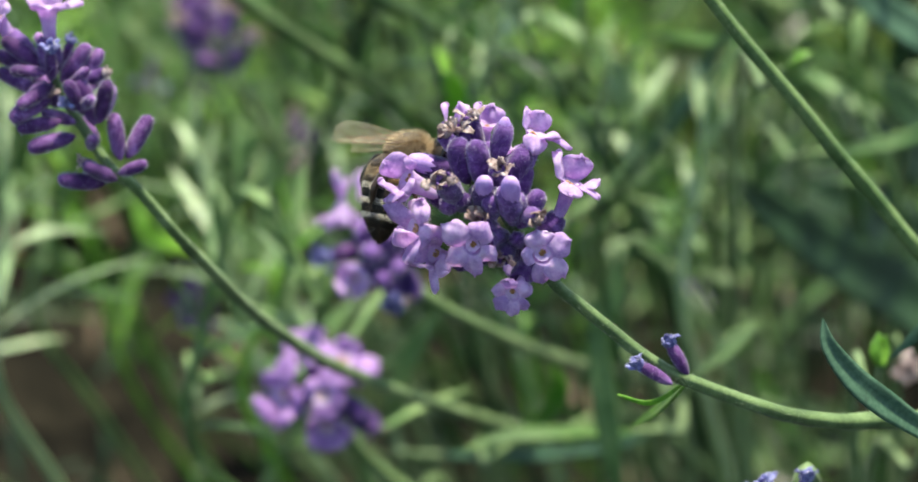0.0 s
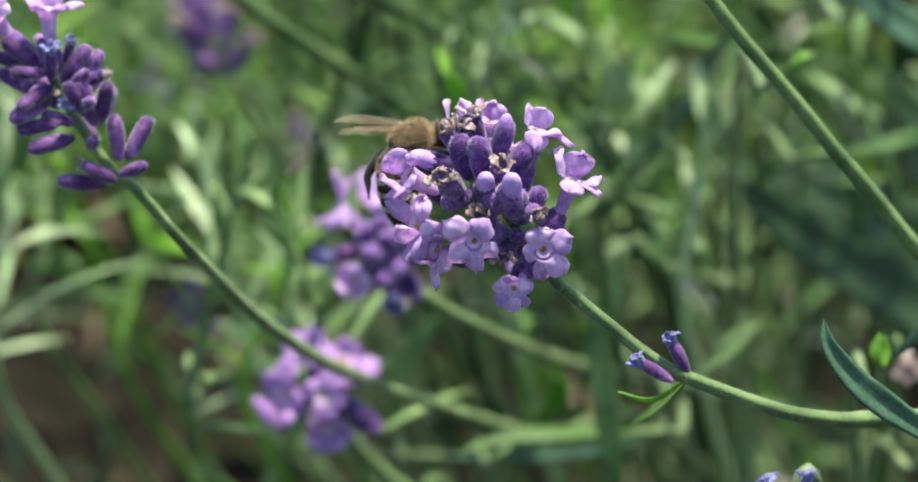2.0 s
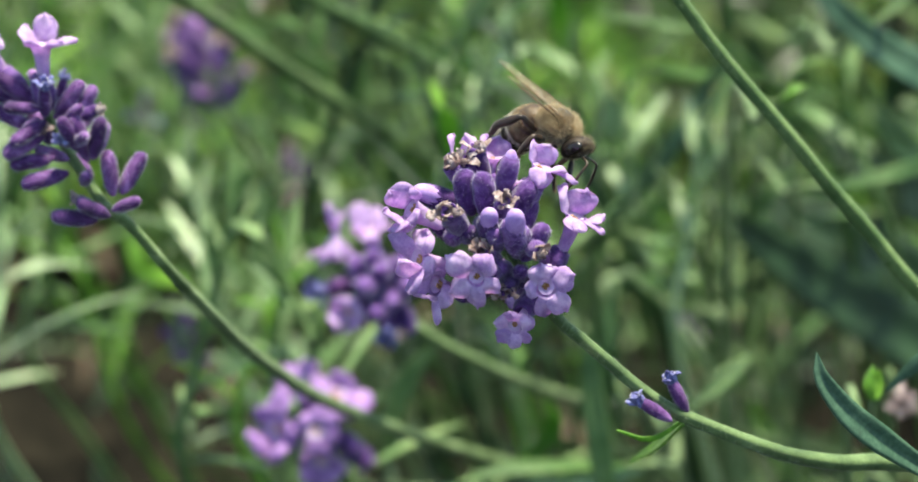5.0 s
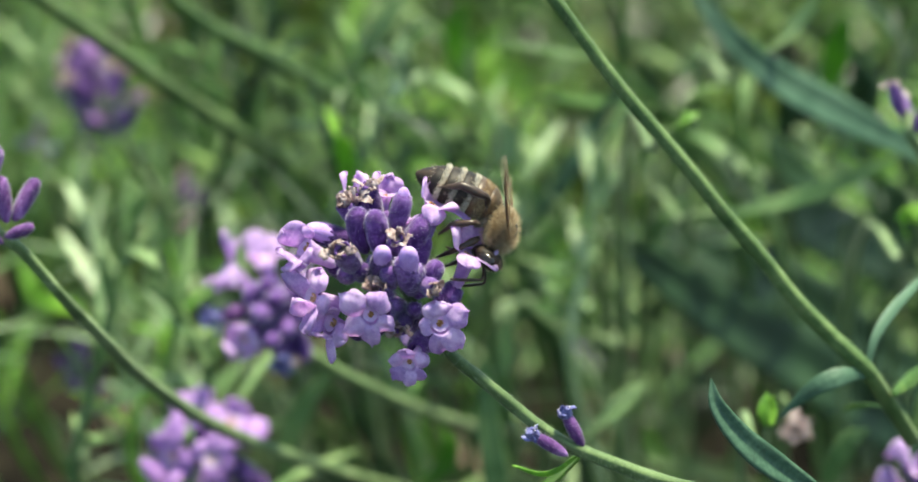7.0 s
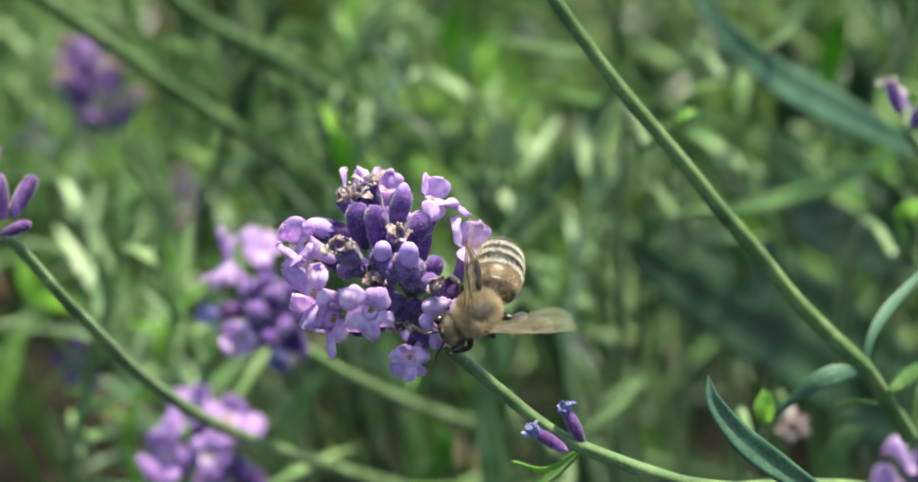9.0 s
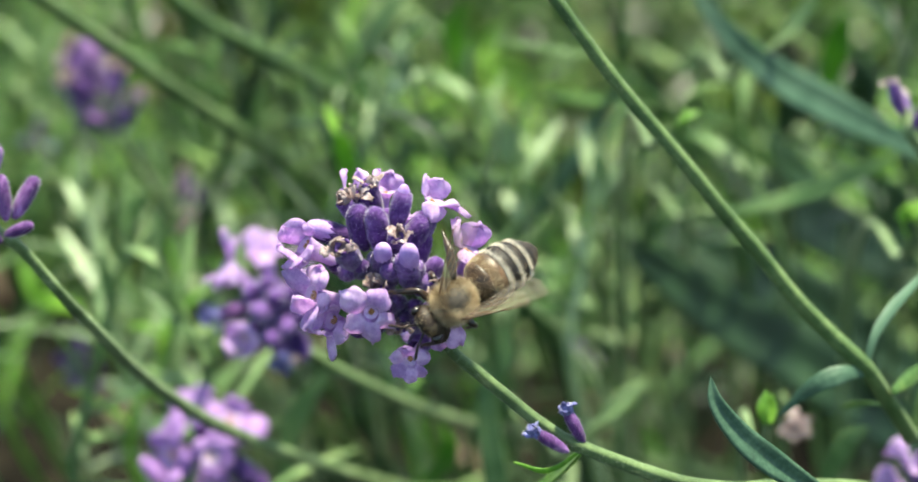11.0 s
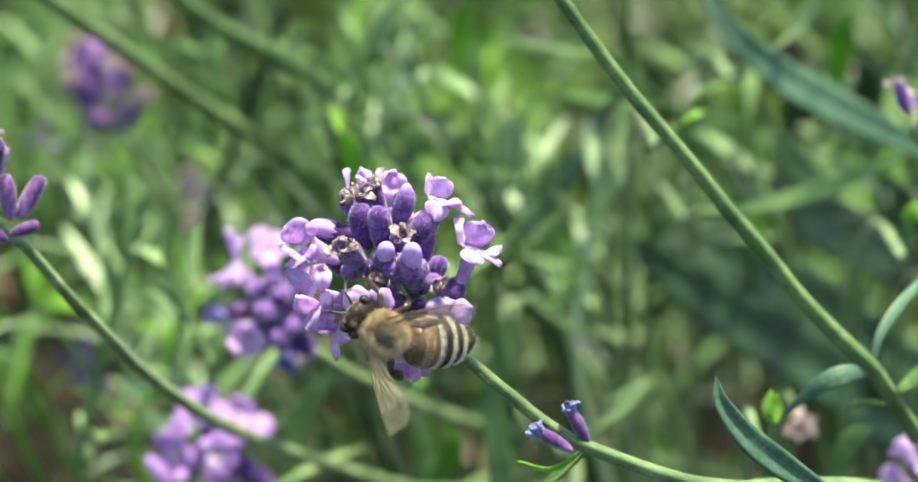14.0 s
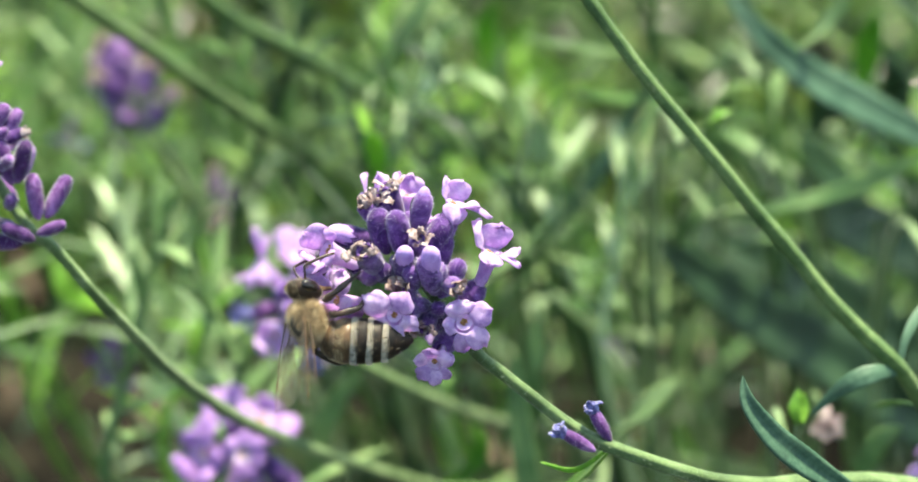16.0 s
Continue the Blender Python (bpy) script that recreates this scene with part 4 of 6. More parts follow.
head_plant((60.6, -33.4, -83.0), (-3, 7, 3), "pale lilac lavender head low in the bush", 12, 18, 0.95, ("trumpet", "trumpet", "closed", "bud"), [(65.5, -40.4, -93.0), (69.7, -47.1, -103.0)], [0.5, 0.6, 0.7, 0.8, 0.9, 1.0, 1.2], 1.0)
head_plant((-79.6, 17.2, -243.0), (-3, 6, 0), "pale bluish lavender head deep in the bush", 4, 19, 0.6, ("blue",), [(-76.5, 9.0, -243.0), (-74.1, -8.0, -273.0)], [0.5, 0.6, 0.7, 0.8, 0.9, 1.0, 1.2], 0.7)
head_plant((-49.0, 7.0, -223.0), (-1, 6, 0), "withered lavender head with a straw-coloured tip", 6, 20, 0.7, ("closed", "closed", "dry"), [(-49.0, -0.9, -233.0), (-45.4, -16.7, -253.0)], [0.5, 0.6, 0.7, 0.8, 0.9, 1.0, 1.2], 0.5)


# the tall stem that crosses behind, with its leaf pairs
TALL = Vector((43.7, -13.2, -28.0))
tall = thing("lavender", TALL, "tall bare green lavender stem with narrow leaf pairs", "lavender", "lavender plants")
TALL_LINE = [(-38.09, 42.68, 14.00), (-34.21, 37.45, 13.00), (-30.33, 32.22, 12.00), (-27.31, 28.43, 11.00), (-23.97, 24.61, 10.00), (-20.61, 20.77, 9.00), (-16.82, 16.30, 7.00), (-12.97, 12.08, 5.00), (-9.08, 7.48, 3.00), (-5.12, 3.56, 1.00), (-1.27, -0.00, 0.00), (1.42, -3.15, -4.00), (5.74, -8.33, -12.00), (10.94, -14.54, -29.60)]
stem_part(tall, TALL_LINE + [ground_below(Vector(TALL_LINE[-1]) + TALL, 0.02, 0.05) - TALL], [0.66, 0.68, 0.70, 0.72, 0.75, 0.79, 0.83, 0.85, 0.9, 0.95, 0.95, 1.05, 1.5], 2600, seed=3, mat=OLDSTEM)
link("leaf", leaf_mesh([(-0.9, 0.0, 0.0), (0.0, 3.3, 0.0), (2.3, 6.3, -2.0), (5.8, 9.2, -6.0), (10.3, 12.3, -12.0)], 1.3, LEAFBLUE), tall)
link("leaf", leaf_mesh([(-0.8, -0.6, 0.0), (-4.0, -0.8, 2.0), (-7.1, -2.2, 2.0), (-10.4, -5.4, 0.0)], 2.2, LEAFBLUE), tall)
link("leaf", leaf_mesh([(2.2, -2.8, -2.0), (6.0, -1.4, -10.0), (10.4, 0.0, -20.0)], 1.8, LEAF), tall)
link("leaf", leaf_mesh([(3.4, -5.0, -6.0), (1.0, -5.0, -15.0), (-0.8, -5.9, -20.0)], 1.5, LEAF), tall)

bud = thing("leaf_bud", (33.3, -17.9, -38.0), "small fresh green leaf bud beside the tall stem", "leaf bud")
link("bud_leaf", leaf_mesh([(0.3, -2.2, 0), (-0.2, -0.5, 0.3), (0.1, 1.6, 0)], 2.0, LEAFBRIGHT, 0.5), bud)
link("bud_leaf", leaf_mesh([(0.3, -2.2, 0), (0.5, -0.4, -0.4), (0.6, 1.2, 0)], 1.6, LEAFBRIGHT, 0.5), bud)
stem_part(bud, [(0.2, -2.0, 0), (1, -8, -14), (4, -16, -60), ground_below((37.3, -33.9, -98.0), 0.02, 0.02) - Vector((33.3, -17.9, -38.0))], [0.4, 0.5, 0.6, 1.0])


def bare_stem(points, radius, mat, label):
    """A lavender stem that crosses the picture and goes on down to the ground."""
    at = Vector(points[-1])
    ob = thing("lavender", at, label, "lavender", "lavender plants")
    stem_part(ob, [Vector(p) - at for p in points] + [ground_below(at + Vector((30, -25, -25)), 0.02, 0.02) - at], [radius * 0.85, radius, radius, radius * 1.15, radius * 1.4], 900, seed=5, mat=mat)


# single leaves, nearest first: a line on the bush's face, a width, a surface and a label
def single_leaf(points, width, mat, label, fold=0.25, face=(0, 0.4, 0.9), back=(0, -6, -45)):
    """A leaf of its own on a thin shoot that goes down to the ground."""
    at = Vector(points[-1])
    ob = thing("leaf_shoot", at, label, "leaf", "single leaves")
    link("leaf", leaf_mesh([Vector(p) - at for p in reversed(points)], width, mat, fold, face=face), ob)
    d = (at - Vector(points[-2])).normalized() * 8
    back = Vector(back)
    stem_part(ob, [(0, 0, 0), d, d * 1.5 + back, ground_below(at + d * 2 + back, 0.01, 0.03) - at], [0.5, 0.6, 0.7, 1.0], name="shoot")
    return ob


single_leaf([(23.2, -12.7, 4.0), (23.8, -15.2, 4.0), (26.2, -18.3, 3.0), (29.1, -20.7, 2.0), (33.2, -23.5, -1.0), (38.3, -26.8, -5.0)], 2.8, LEAFBLUE, "narrow grey-green leaf with a rolled edge", 0.5, (0, 0.25, 1), (10, -40, -10))
single_leaf([(23.2, 2.5, -173.0), (32.1, -4.6, -178.0), (45.1, -13.4, -183.0), (60.3, -22.4, -188.0), (76.8, -34.5, -193.0), (86.7, -41.9, -198.0)], 11.0, LEAFDARK, "broad dark green leaf with shade in its colour", 0.4, (0, 0.25, 1))
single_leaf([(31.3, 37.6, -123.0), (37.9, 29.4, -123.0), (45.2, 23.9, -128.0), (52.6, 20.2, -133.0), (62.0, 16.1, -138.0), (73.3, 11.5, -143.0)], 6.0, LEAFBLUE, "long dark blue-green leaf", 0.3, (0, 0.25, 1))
single_leaf([(33.7, 5.7, -243.0), (45.8, -2.0, -243.0), (60.8, -8.7, -248.0), (78.3, -20.1, -253.0), (97.2, -31.6, -258.0)], 13, LEAFDARK, "broad dark green leaf with shade in its colour", 0.4, (0, 0.25, 1))
single_leaf([(48.7, 16.5, -273.0), (62.7, 8.4, -273.0), (78.6, 0.2, -278.0), (99.7, -10.5, -283.0)], 14, LEAFDARK, "broad dark green leaf with shade in its colour", 0.3, (0, 0.25, 1))
single_leaf([(-19.6, 19.3, -123.0), (-17.6, 15.5, -123.0), (-16.5, 10.2, -128.0), (-16.6, 3.5, -133.0)], 3.2, LEAFBRIGHT, "bright fresh green leaf", 0.25, (-0.2, 0.9, 0.45))
bare_stem([(-63.8, 37.5, -106.2), (-58.5, 33.7, -114.8), (-49.9, 27.5, -133.2), (-40.9, 21.1, -153.7), (-31.5, 14.8, -173.1), (-22.1, 8.1, -192.6), (-10.9, -0.9, -219.6)], 1.1, OLDSTEM, "long bare green lavender stem behind the flowers")
bare_stem([(-47.7, 40.3, -150.0), (-39.7, 33.9, -156.0), (-29.3, 28.6, -168.0), (-17.8, 22.3, -182.0), (-6.8, 16.0, -198.0), (5.8, 7.4, -215.0)], 1.2, OLDSTEM, "long bare dark green lavender stem behind the flowers")
single_leaf([(-3.2, -25.0, -113.0), (-1.8, -28.4, -115.0), (-3.2, -31.9, -118.0), (-7.8, -36.5, -123.0)], 3.0, LEAFBRIGHT, "curled fresh green leaf")
single_leaf([(-19.7, -19.2, -153.0), (-24.0, -24.5, -158.0), (-27.1, -30.3, -163.0), (-28.7, -38.6, -173.0)], 4.2, LEAFGREY, "pale grey-green leaf in the bush")
single_leaf([(5.3, -14.0, -173.0), (6.3, -21.8, -178.0), (6.9, -31.8, -183.0), (6.5, -44.4, -193.0)], 4.5, LEAFGREY, "upright pale grey-green leaf")
single_leaf([(25.0, -18.7, -105.0), (22.4, -21.2, -107.0), (19.9, -23.7, -110.0), (17.1, -27.0, -116.0)], 4.0, LEAFGREY, "pale grey-green leaf in the bush", 0.25, (0, 0.6, 0.8))
single_leaf([(3.0, -15.1, -104.0), (3.3, -20.7, -106.0), (4.0, -28.1, -108.0), (5.3, -36.5, -112.0), (6.6, -44.5, -118.0)], 3.6, LEAFGREY, "upright pale grey-green leaf", 0.25, (0, 0.6, 0.8))
single_leaf([(-15.3, -37.0, -112.0), (-8.9, -35.3, -114.0), (-1.6, -34.9, -116.0), (8.3, -35.4, -122.0)], 2.6, LEAF, "pale leaf lying low across the others", 0.25, (0, 0.6, 0.8))
single_leaf([(50.8, 36.0, -120.0), (48.2, 32.1, -122.0), (45.7, 29.2, -125.0), (42.7, 26.6, -132.0)], 3.2, LEAFGREY, "pale leaf catching the light", 0.25, (0, 0.6, 0.8))
single_leaf([(-7.9, 36.1, -125.0), (-11.3, 32.1, -127.0), (-14.1, 28.1, -130.0), (-15.8, 24.2, -135.0)], 3.2, LEAFGREY, "pale leaf catching the light", 0.25, (0, 0.6, 0.8))
single_leaf([(14.2, -35.8, -133.0), (4.8, -39.3, -138.0), (-7.4, -41.1, -143.0), (-20.2, -42.1, -153.0)], 2.2, LEAFBLUE, "long dim leaf lying low")
single_leaf([(60.3, 12.0, -110.0), (55.4, 9.8, -112.0), (49.5, 7.1, -116.0), (42.6, 5.1, -120.0), (37.4, 4.2, -126.0)], 2.6, LEAFGREY, "pale leaf catching the light", 0.2, (0, 0.25, 1))
single_leaf([(17.0, 13.7, -183.0), (13.3, 8.0, -188.0), (9.5, 2.1, -193.0), (5.7, -4.9, -203.0)], 3.0, LEAFBLUE, "pale leaf behind the flower")
single_leaf([(63.4, 37.9, -183.0), (62.7, 32.4, -188.0), (61.5, 24.9, -193.0)], 5, LEAFBRIGHT, "fresh green leaf in the bush")
single_leaf([(0.6, 40.7, -193.0), (-1.4, 35.2, -198.0), (0.6, 26.5, -203.0)], 4.0, LEAFBRIGHT, "fresh green leaf in the bush")
single_leaf([(-72.9, -2.8, -183.0), (-70.0, -8.6, -183.0), (-63.7, -11.7, -193.0)], 4.0, LEAFBRIGHT, "fresh green leaf lying flat")
single_leaf([(30.1, 16.4, -83.0), (27.9, 15.7, -83.0), (26.8, 14.4, -88.0)], 1.8, LEAFBRIGHT, "small curled green leaf")
single_leaf([(53.2, -24.4, -93.0), (50.9, -27.0, -98.0), (48.5, -32.9, -103.0)], 3.4, LEAFGREY, "pale grey-green leaf in the bush")
single_leaf([(59.1, 5.3, -83.0), (56.5, 3.1, -83.0), (57.0, 0.9, -88.0)], 3.0, LEAFBRIGHT, "fresh green leaf tip beside the stem")
# leaves added for dark gaps, the shade put into their colour
single_leaf([(51.6, 31.3, -173.0), (54.1, 25.0, -178.0), (52.8, 17.6, -183.0)], 5.0, LEAFDARK, "dark green leaf with shade in its colour")
single_leaf([(61.4, 29.6, -163.0), (64.0, 24.4, -168.0), (62.0, 19.0, -173.0)], 6.0, LEAFDARK, "dark green leaf with shade in its colour")
single_leaf([(48.7, 17.1, -173.0), (54.1, 11.6, -178.0), (61.5, 6.9, -183.0)], 6.0, LEAFDARK, "dark green leaf with shade in its colour")
single_leaf([(29.6, 31.1, -183.0), (31.9, 23.6, -188.0), (30.3, 16.0, -193.0)], 4.0, LEAFDARK, "dark green leaf with shade in its colour")
single_leaf([(64.4, 10.0, -153.0), (68.0, 4.7, -158.0), (71.6, -1.7, -163.0)], 6.0, LEAFDARK, "dark green leaf with shade in its colour")
single_leaf([(-2.3, 22.4, -183.0), (-8.2, 15.8, -188.0), (-12.3, 11.0, -193.0)], 3.4, LEAFBLUE, "long dark blue-green blade")
single_leaf([(26.6, 27.1, -153.0), (21.5, 19.3, -158.0), (14.4, 7.5, -163.0), (9.1, 1.1, -173.0)], 2.4, LEAFBLUE, "long dark blue-green blade")
single_leaf([(39.2, 8.1, -193.0), (34.2, 4.1, -193.0), (30.6, -1.9, -198.0)], 3.2, LEAFGREY, "pale grey-green leaf in the bush")

def spray(at, lean, leaves, length, width, mat, label, seed):
    """A leafy shoot whose tip is at a place of the bush's face: pairs of narrow, arching leaves along its upper end, its stem on to the ground."""
    rng = random.Random(seed)
    ob = thing("lavender_shoot", at, label, "lavender shoot", "leafy shoots")
    at, lean = Vector(at), Vector(lean).normalized()
    run = 16 + 2.6 * leaves
    foot = lean * -run
    line = [(0, 0, 0), lean * -run * 0.5 + Vector((rng.uniform(-2, 2), rng.uniform(-2, 2), 0)), foot, foot + Vector((rng.uniform(5, 15), -25, -30)), ground_below(at + foot + Vector((12, -40, -50)), 0.02, 0.03) - at]
    stem_part(ob, line, [0.35, 0.55, 0.7, 0.8, 1.1], mat=mat)
    pts = curve_points(line[:3], 20)
    side = lean.orthogonal().normalized()
    for k in range(leaves):
        s = (k + 0.3) / leaves
        p = pts[int(s * (len(pts) - 1))]
        out = Matrix.Rotation(k * math.pi + (k // 2) * 1.45 + rng.uniform(-0.5, 0.5), 3, lean) @ side
        open_ = 0.35 + 0.75 * s + rng.uniform(-0.2, 0.25)
        l = length * (0.45 + 0.75 * math.sqrt(s)) * rng.uniform(0.75, 1.2)
        curl = rng.uniform(-0.1, 0.75)
        q, ribs = p, [p]
        for i in range(4):
            a = open_ + curl * i / 3
            q = q + (lean * math.cos(a) + out * math.sin(a)) * l / 4
            ribs.append(q)
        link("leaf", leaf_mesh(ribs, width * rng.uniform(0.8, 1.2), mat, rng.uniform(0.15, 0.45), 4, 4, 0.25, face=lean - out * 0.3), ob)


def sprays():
    """The leafy shoots of the bush behind the flowers: sun and shade are put into their colours, silvery, fresh, grey
    or dark by region.
    """
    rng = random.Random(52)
    pale = ((LEAFGREY, "grey-green lavender shoot with narrow leaves"), (LEAF, "green lavender shoot with narrow leaves"), (SILVER, "silvery lavender shoot with sunlight in its colour"), (LEAFBRIGHT, "fresh green lavender shoot"), (LEAF, "green lavender shoot with narrow leaves"))
    fresh = ((LEAFBRIGHT, "fresh green lavender shoot"), (LEAF, "green lavender shoot with narrow leaves"), (SILVER, "silvery lavender shoot with sunlight in its colour"), (LEAFBRIGHT, "fresh green lavender shoot"), (LEAF, "green lavender shoot with narrow leaves"), (LEAFGREY, "grey-green lavender shoot with narrow leaves"))
    plain = ((LEAFDARK, "dark green lavender shoot with shade in its colour"), (LEAF, "green lavender shoot with narrow leaves"), (LEAFDARK, "dark green lavender shoot with shade in its colour"), (LEAF, "green lavender shoot with narrow leaves"), (LEAFBRIGHT, "fresh green lavender shoot"))
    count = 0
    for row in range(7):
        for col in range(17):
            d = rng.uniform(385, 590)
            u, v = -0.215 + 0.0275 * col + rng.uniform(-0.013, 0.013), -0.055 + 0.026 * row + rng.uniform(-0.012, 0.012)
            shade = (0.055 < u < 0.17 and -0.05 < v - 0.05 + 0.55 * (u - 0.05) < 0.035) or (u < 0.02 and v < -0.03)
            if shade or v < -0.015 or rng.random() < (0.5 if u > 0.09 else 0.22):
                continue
            # the region picks the surfaces: paler ones paint sun, dark ones shade
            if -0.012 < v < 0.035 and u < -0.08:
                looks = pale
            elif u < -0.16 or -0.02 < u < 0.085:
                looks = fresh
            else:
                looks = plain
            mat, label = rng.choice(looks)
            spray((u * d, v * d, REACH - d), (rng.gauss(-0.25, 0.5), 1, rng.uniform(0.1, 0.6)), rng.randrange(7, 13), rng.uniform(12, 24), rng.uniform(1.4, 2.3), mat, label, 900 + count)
            count += 1


sprays()

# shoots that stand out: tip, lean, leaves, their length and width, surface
# the silver ones put bright glints into the leaf colour
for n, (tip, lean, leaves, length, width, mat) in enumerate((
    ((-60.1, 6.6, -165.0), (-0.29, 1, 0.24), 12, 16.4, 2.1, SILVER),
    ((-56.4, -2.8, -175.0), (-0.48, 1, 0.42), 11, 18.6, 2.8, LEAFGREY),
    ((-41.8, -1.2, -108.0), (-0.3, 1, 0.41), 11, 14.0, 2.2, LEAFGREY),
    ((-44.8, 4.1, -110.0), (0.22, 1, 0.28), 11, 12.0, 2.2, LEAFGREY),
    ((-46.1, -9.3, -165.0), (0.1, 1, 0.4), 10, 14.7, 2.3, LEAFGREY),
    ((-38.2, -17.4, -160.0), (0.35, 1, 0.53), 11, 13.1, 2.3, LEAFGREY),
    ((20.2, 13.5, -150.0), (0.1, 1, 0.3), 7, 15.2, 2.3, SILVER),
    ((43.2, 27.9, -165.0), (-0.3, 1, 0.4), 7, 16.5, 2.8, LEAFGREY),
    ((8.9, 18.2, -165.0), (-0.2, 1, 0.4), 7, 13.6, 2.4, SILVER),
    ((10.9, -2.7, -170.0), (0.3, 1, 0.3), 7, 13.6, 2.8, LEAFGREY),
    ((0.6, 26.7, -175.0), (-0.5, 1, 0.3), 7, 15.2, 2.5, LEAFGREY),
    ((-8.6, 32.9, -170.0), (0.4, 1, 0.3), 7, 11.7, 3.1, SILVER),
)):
    spray(tip, lean, leaves, length, width, mat, "silvery lavender shoot with sunlight in its colour" if mat is SILVER else "grey-green lavender shoot with narrow leaves", 700 + n)

# broad leaves in the gaps beside the main flower: line, width, surface
for line, width, mat, label in (
    ([(15.1, 12.4, -110.0), (12.0, 7.2, -114.0), (8.1, 2.7, -118.0), (3.6, -2.0, -122.0)], 3.2, LEAFGREY, "long grey-green leaf slanting behind the flower"),
    ([(6.1, -8.6, -120.0), (6.3, -13.3, -124.0), (5.9, -18.1, -128.0), (7.1, -22.9, -132.0)], 4.2, LEAFGREY, "broad grey-green leaf hanging behind the stem"),
    ([(2.9, -19.5, -115.0), (3.6, -25.5, -119.0), (5.7, -31.6, -123.0), (6.2, -39.5, -127.0)], 4.4, LEAFGREY, "broad grey-green leaf hanging behind the stem"),
    # the next two carry full light in their pale surface
    ([(2.9, 22.6, -140.0), (6.0, 19.3, -144.0), (7.4, 16.0, -148.0), (6.6, 11.7, -152.0)], 5.5, SILVER, "broad pale leaf with full light in its colour"),
    ([(21.2, 14.3, -150.0), (21.1, 10.8, -154.0), (21.7, 7.3, -158.0), (22.7, 4.6, -162.0)], 5.5, SILVER, "broad pale leaf with full light in its colour"),
    ([(22.5, -1.7, -150.0), (19.6, -3.5, -154.0), (16.7, -4.5, -158.0), (12.2, -3.6, -162.0)], 4.5, LEAFGREY, "grey-green leaf turned to the light"),
    ([(9.7, -8.9, -150.0), (12.0, -10.3, -154.0), (15.8, -10.9, -158.0), (19.6, -13.7, -162.0)], 4.0, LEAF, "green leaf turned to the light"),
    ([(28.2, -20.2, -130.0), (25.1, -23.0, -134.0), (21.9, -25.9, -138.0), (19.5, -28.8, -142.0)], 4.0, LEAFGREY, "grey-green leaf turned to the light"),
):
    single_leaf(line, width, mat, label, 0.15, (0.3, 0.9, 0.6))


for at, size in (((44.2, -25.1, -103.0), 1.3), ((-48.2, 3.4, -203.0), 1.2)):
    tuft = thing("withered_flower", at, "withered straw-coloured flower tip", "withered flower", "withered flowers")
    for k in range(3):
        link("petal", WITHERED[k], tuft, Matrix.Scale(size, 4) @ Euler((0.4 * k, 0.5 * k, k)).to_matrix().to_4x4())
    stem_part(tuft, [(0, 0, 0), (1, -6, -14), ground_below(Vector(at) + Vector((4, -14, -60)), 0.02, 0.02) - Vector(at)], [0.4, 0.5, 0.9])


# ---- ground and undergrowth ----
def ground_sheet():
    """Rough soil under the bush, one sheet out to the horizon."""
    xs = [-60, -20, -6, -2.5, -1.2] + [-0.8 + 0.05 * i for i in range(33)] + [1.2, 2.5, 6, 20, 60]
    ys = [-60, -20, -6, -2, -1] + [-0.5 + 0.05 * i for i in range(53)] + [2.6, 4, 8, 20, 60]
    verts = []
    for y in ys:
        for x in xs:
            bump = 0.018 * (noise.noise(Vector((x * 9, y * 9, 0))) + 0.5 * noise.noise(Vector((x * 27, y * 27, 3))))
            verts.append((x, y, bump - 0.012))
    n = len(xs)
    faces = [(j * n + i, j * n + i + 1, (j + 1) * n + i + 1, (j + 1) * n + i) for j in range(len(ys) - 1) for i in range(n - 1)]
    return tagged(link("ground", mesh("ground", verts, faces, SOIL, scale=1.0)), "dark crumbly garden soil with the lavender's shade in its colour", "soil", kind="structure")


ground_sheet()


def shoot_thing(seed, mat, length, leaves, leaf_len, leaf_wide):
    """A leafy lavender shoot, upright at the world's origin: a stem with pairs of narrow leaves."""
    rng = random.Random(seed)
    ob = tagged(new("lavender_shoot"), "leafy grey-green lavender shoot in the bush", "lavender shoot", "leafy shoots")
    ob.empty_display_size = 0.01
    line = [(0, 0, -6), (rng.uniform(-12, 12), rng.uniform(-12, 12), length * 0.45), (rng.uniform(-55, 55), rng.uniform(-55, 55), length * 0.9)]
    v, f = tube(line, [0.9, 0.7, 0.4], 8, 8)
    link("stem", mesh("stem", v, f, STEM), ob)
    pts = curve_points(line, 20)
    shapes = [leaf_mesh([(0, 0, 0), (leaf_len * 0.35, 0, leaf_len * a), (leaf_len * 0.7, rng.uniform(-3, 3), leaf_len * (a + b)), (leaf_len, rng.uniform(-5, 5), leaf_len * (a + b * 1.1))],
                        leaf_wide, mat, 0.3, 5, 4, 0.3, face=(-0.3, 0, 1)) for a, b in ((0.25, 0.3), (0.4, 0.25), (0.15, 0.05))]
    for k in range(leaves):
        s = 0.08 + 0.9 * k / leaves
        p = pts[int(s * (len(pts) - 1))]
        turn = k * 1.62 + rng.uniform(-0.4, 0.4)
        m = Matrix.Translation(p * UNIT) @ Euler((rng.uniform(-0.2, 0.2), rng.uniform(-0.5, 0.3) - 0.5 * s, turn)).to_matrix().to_4x4() @ Matrix.Scale(rng.uniform(0.6, 1.15) * (1.1 - 0.5 * s), 4)
        link("leaf", shapes[k % 3], ob, m)
    return ob


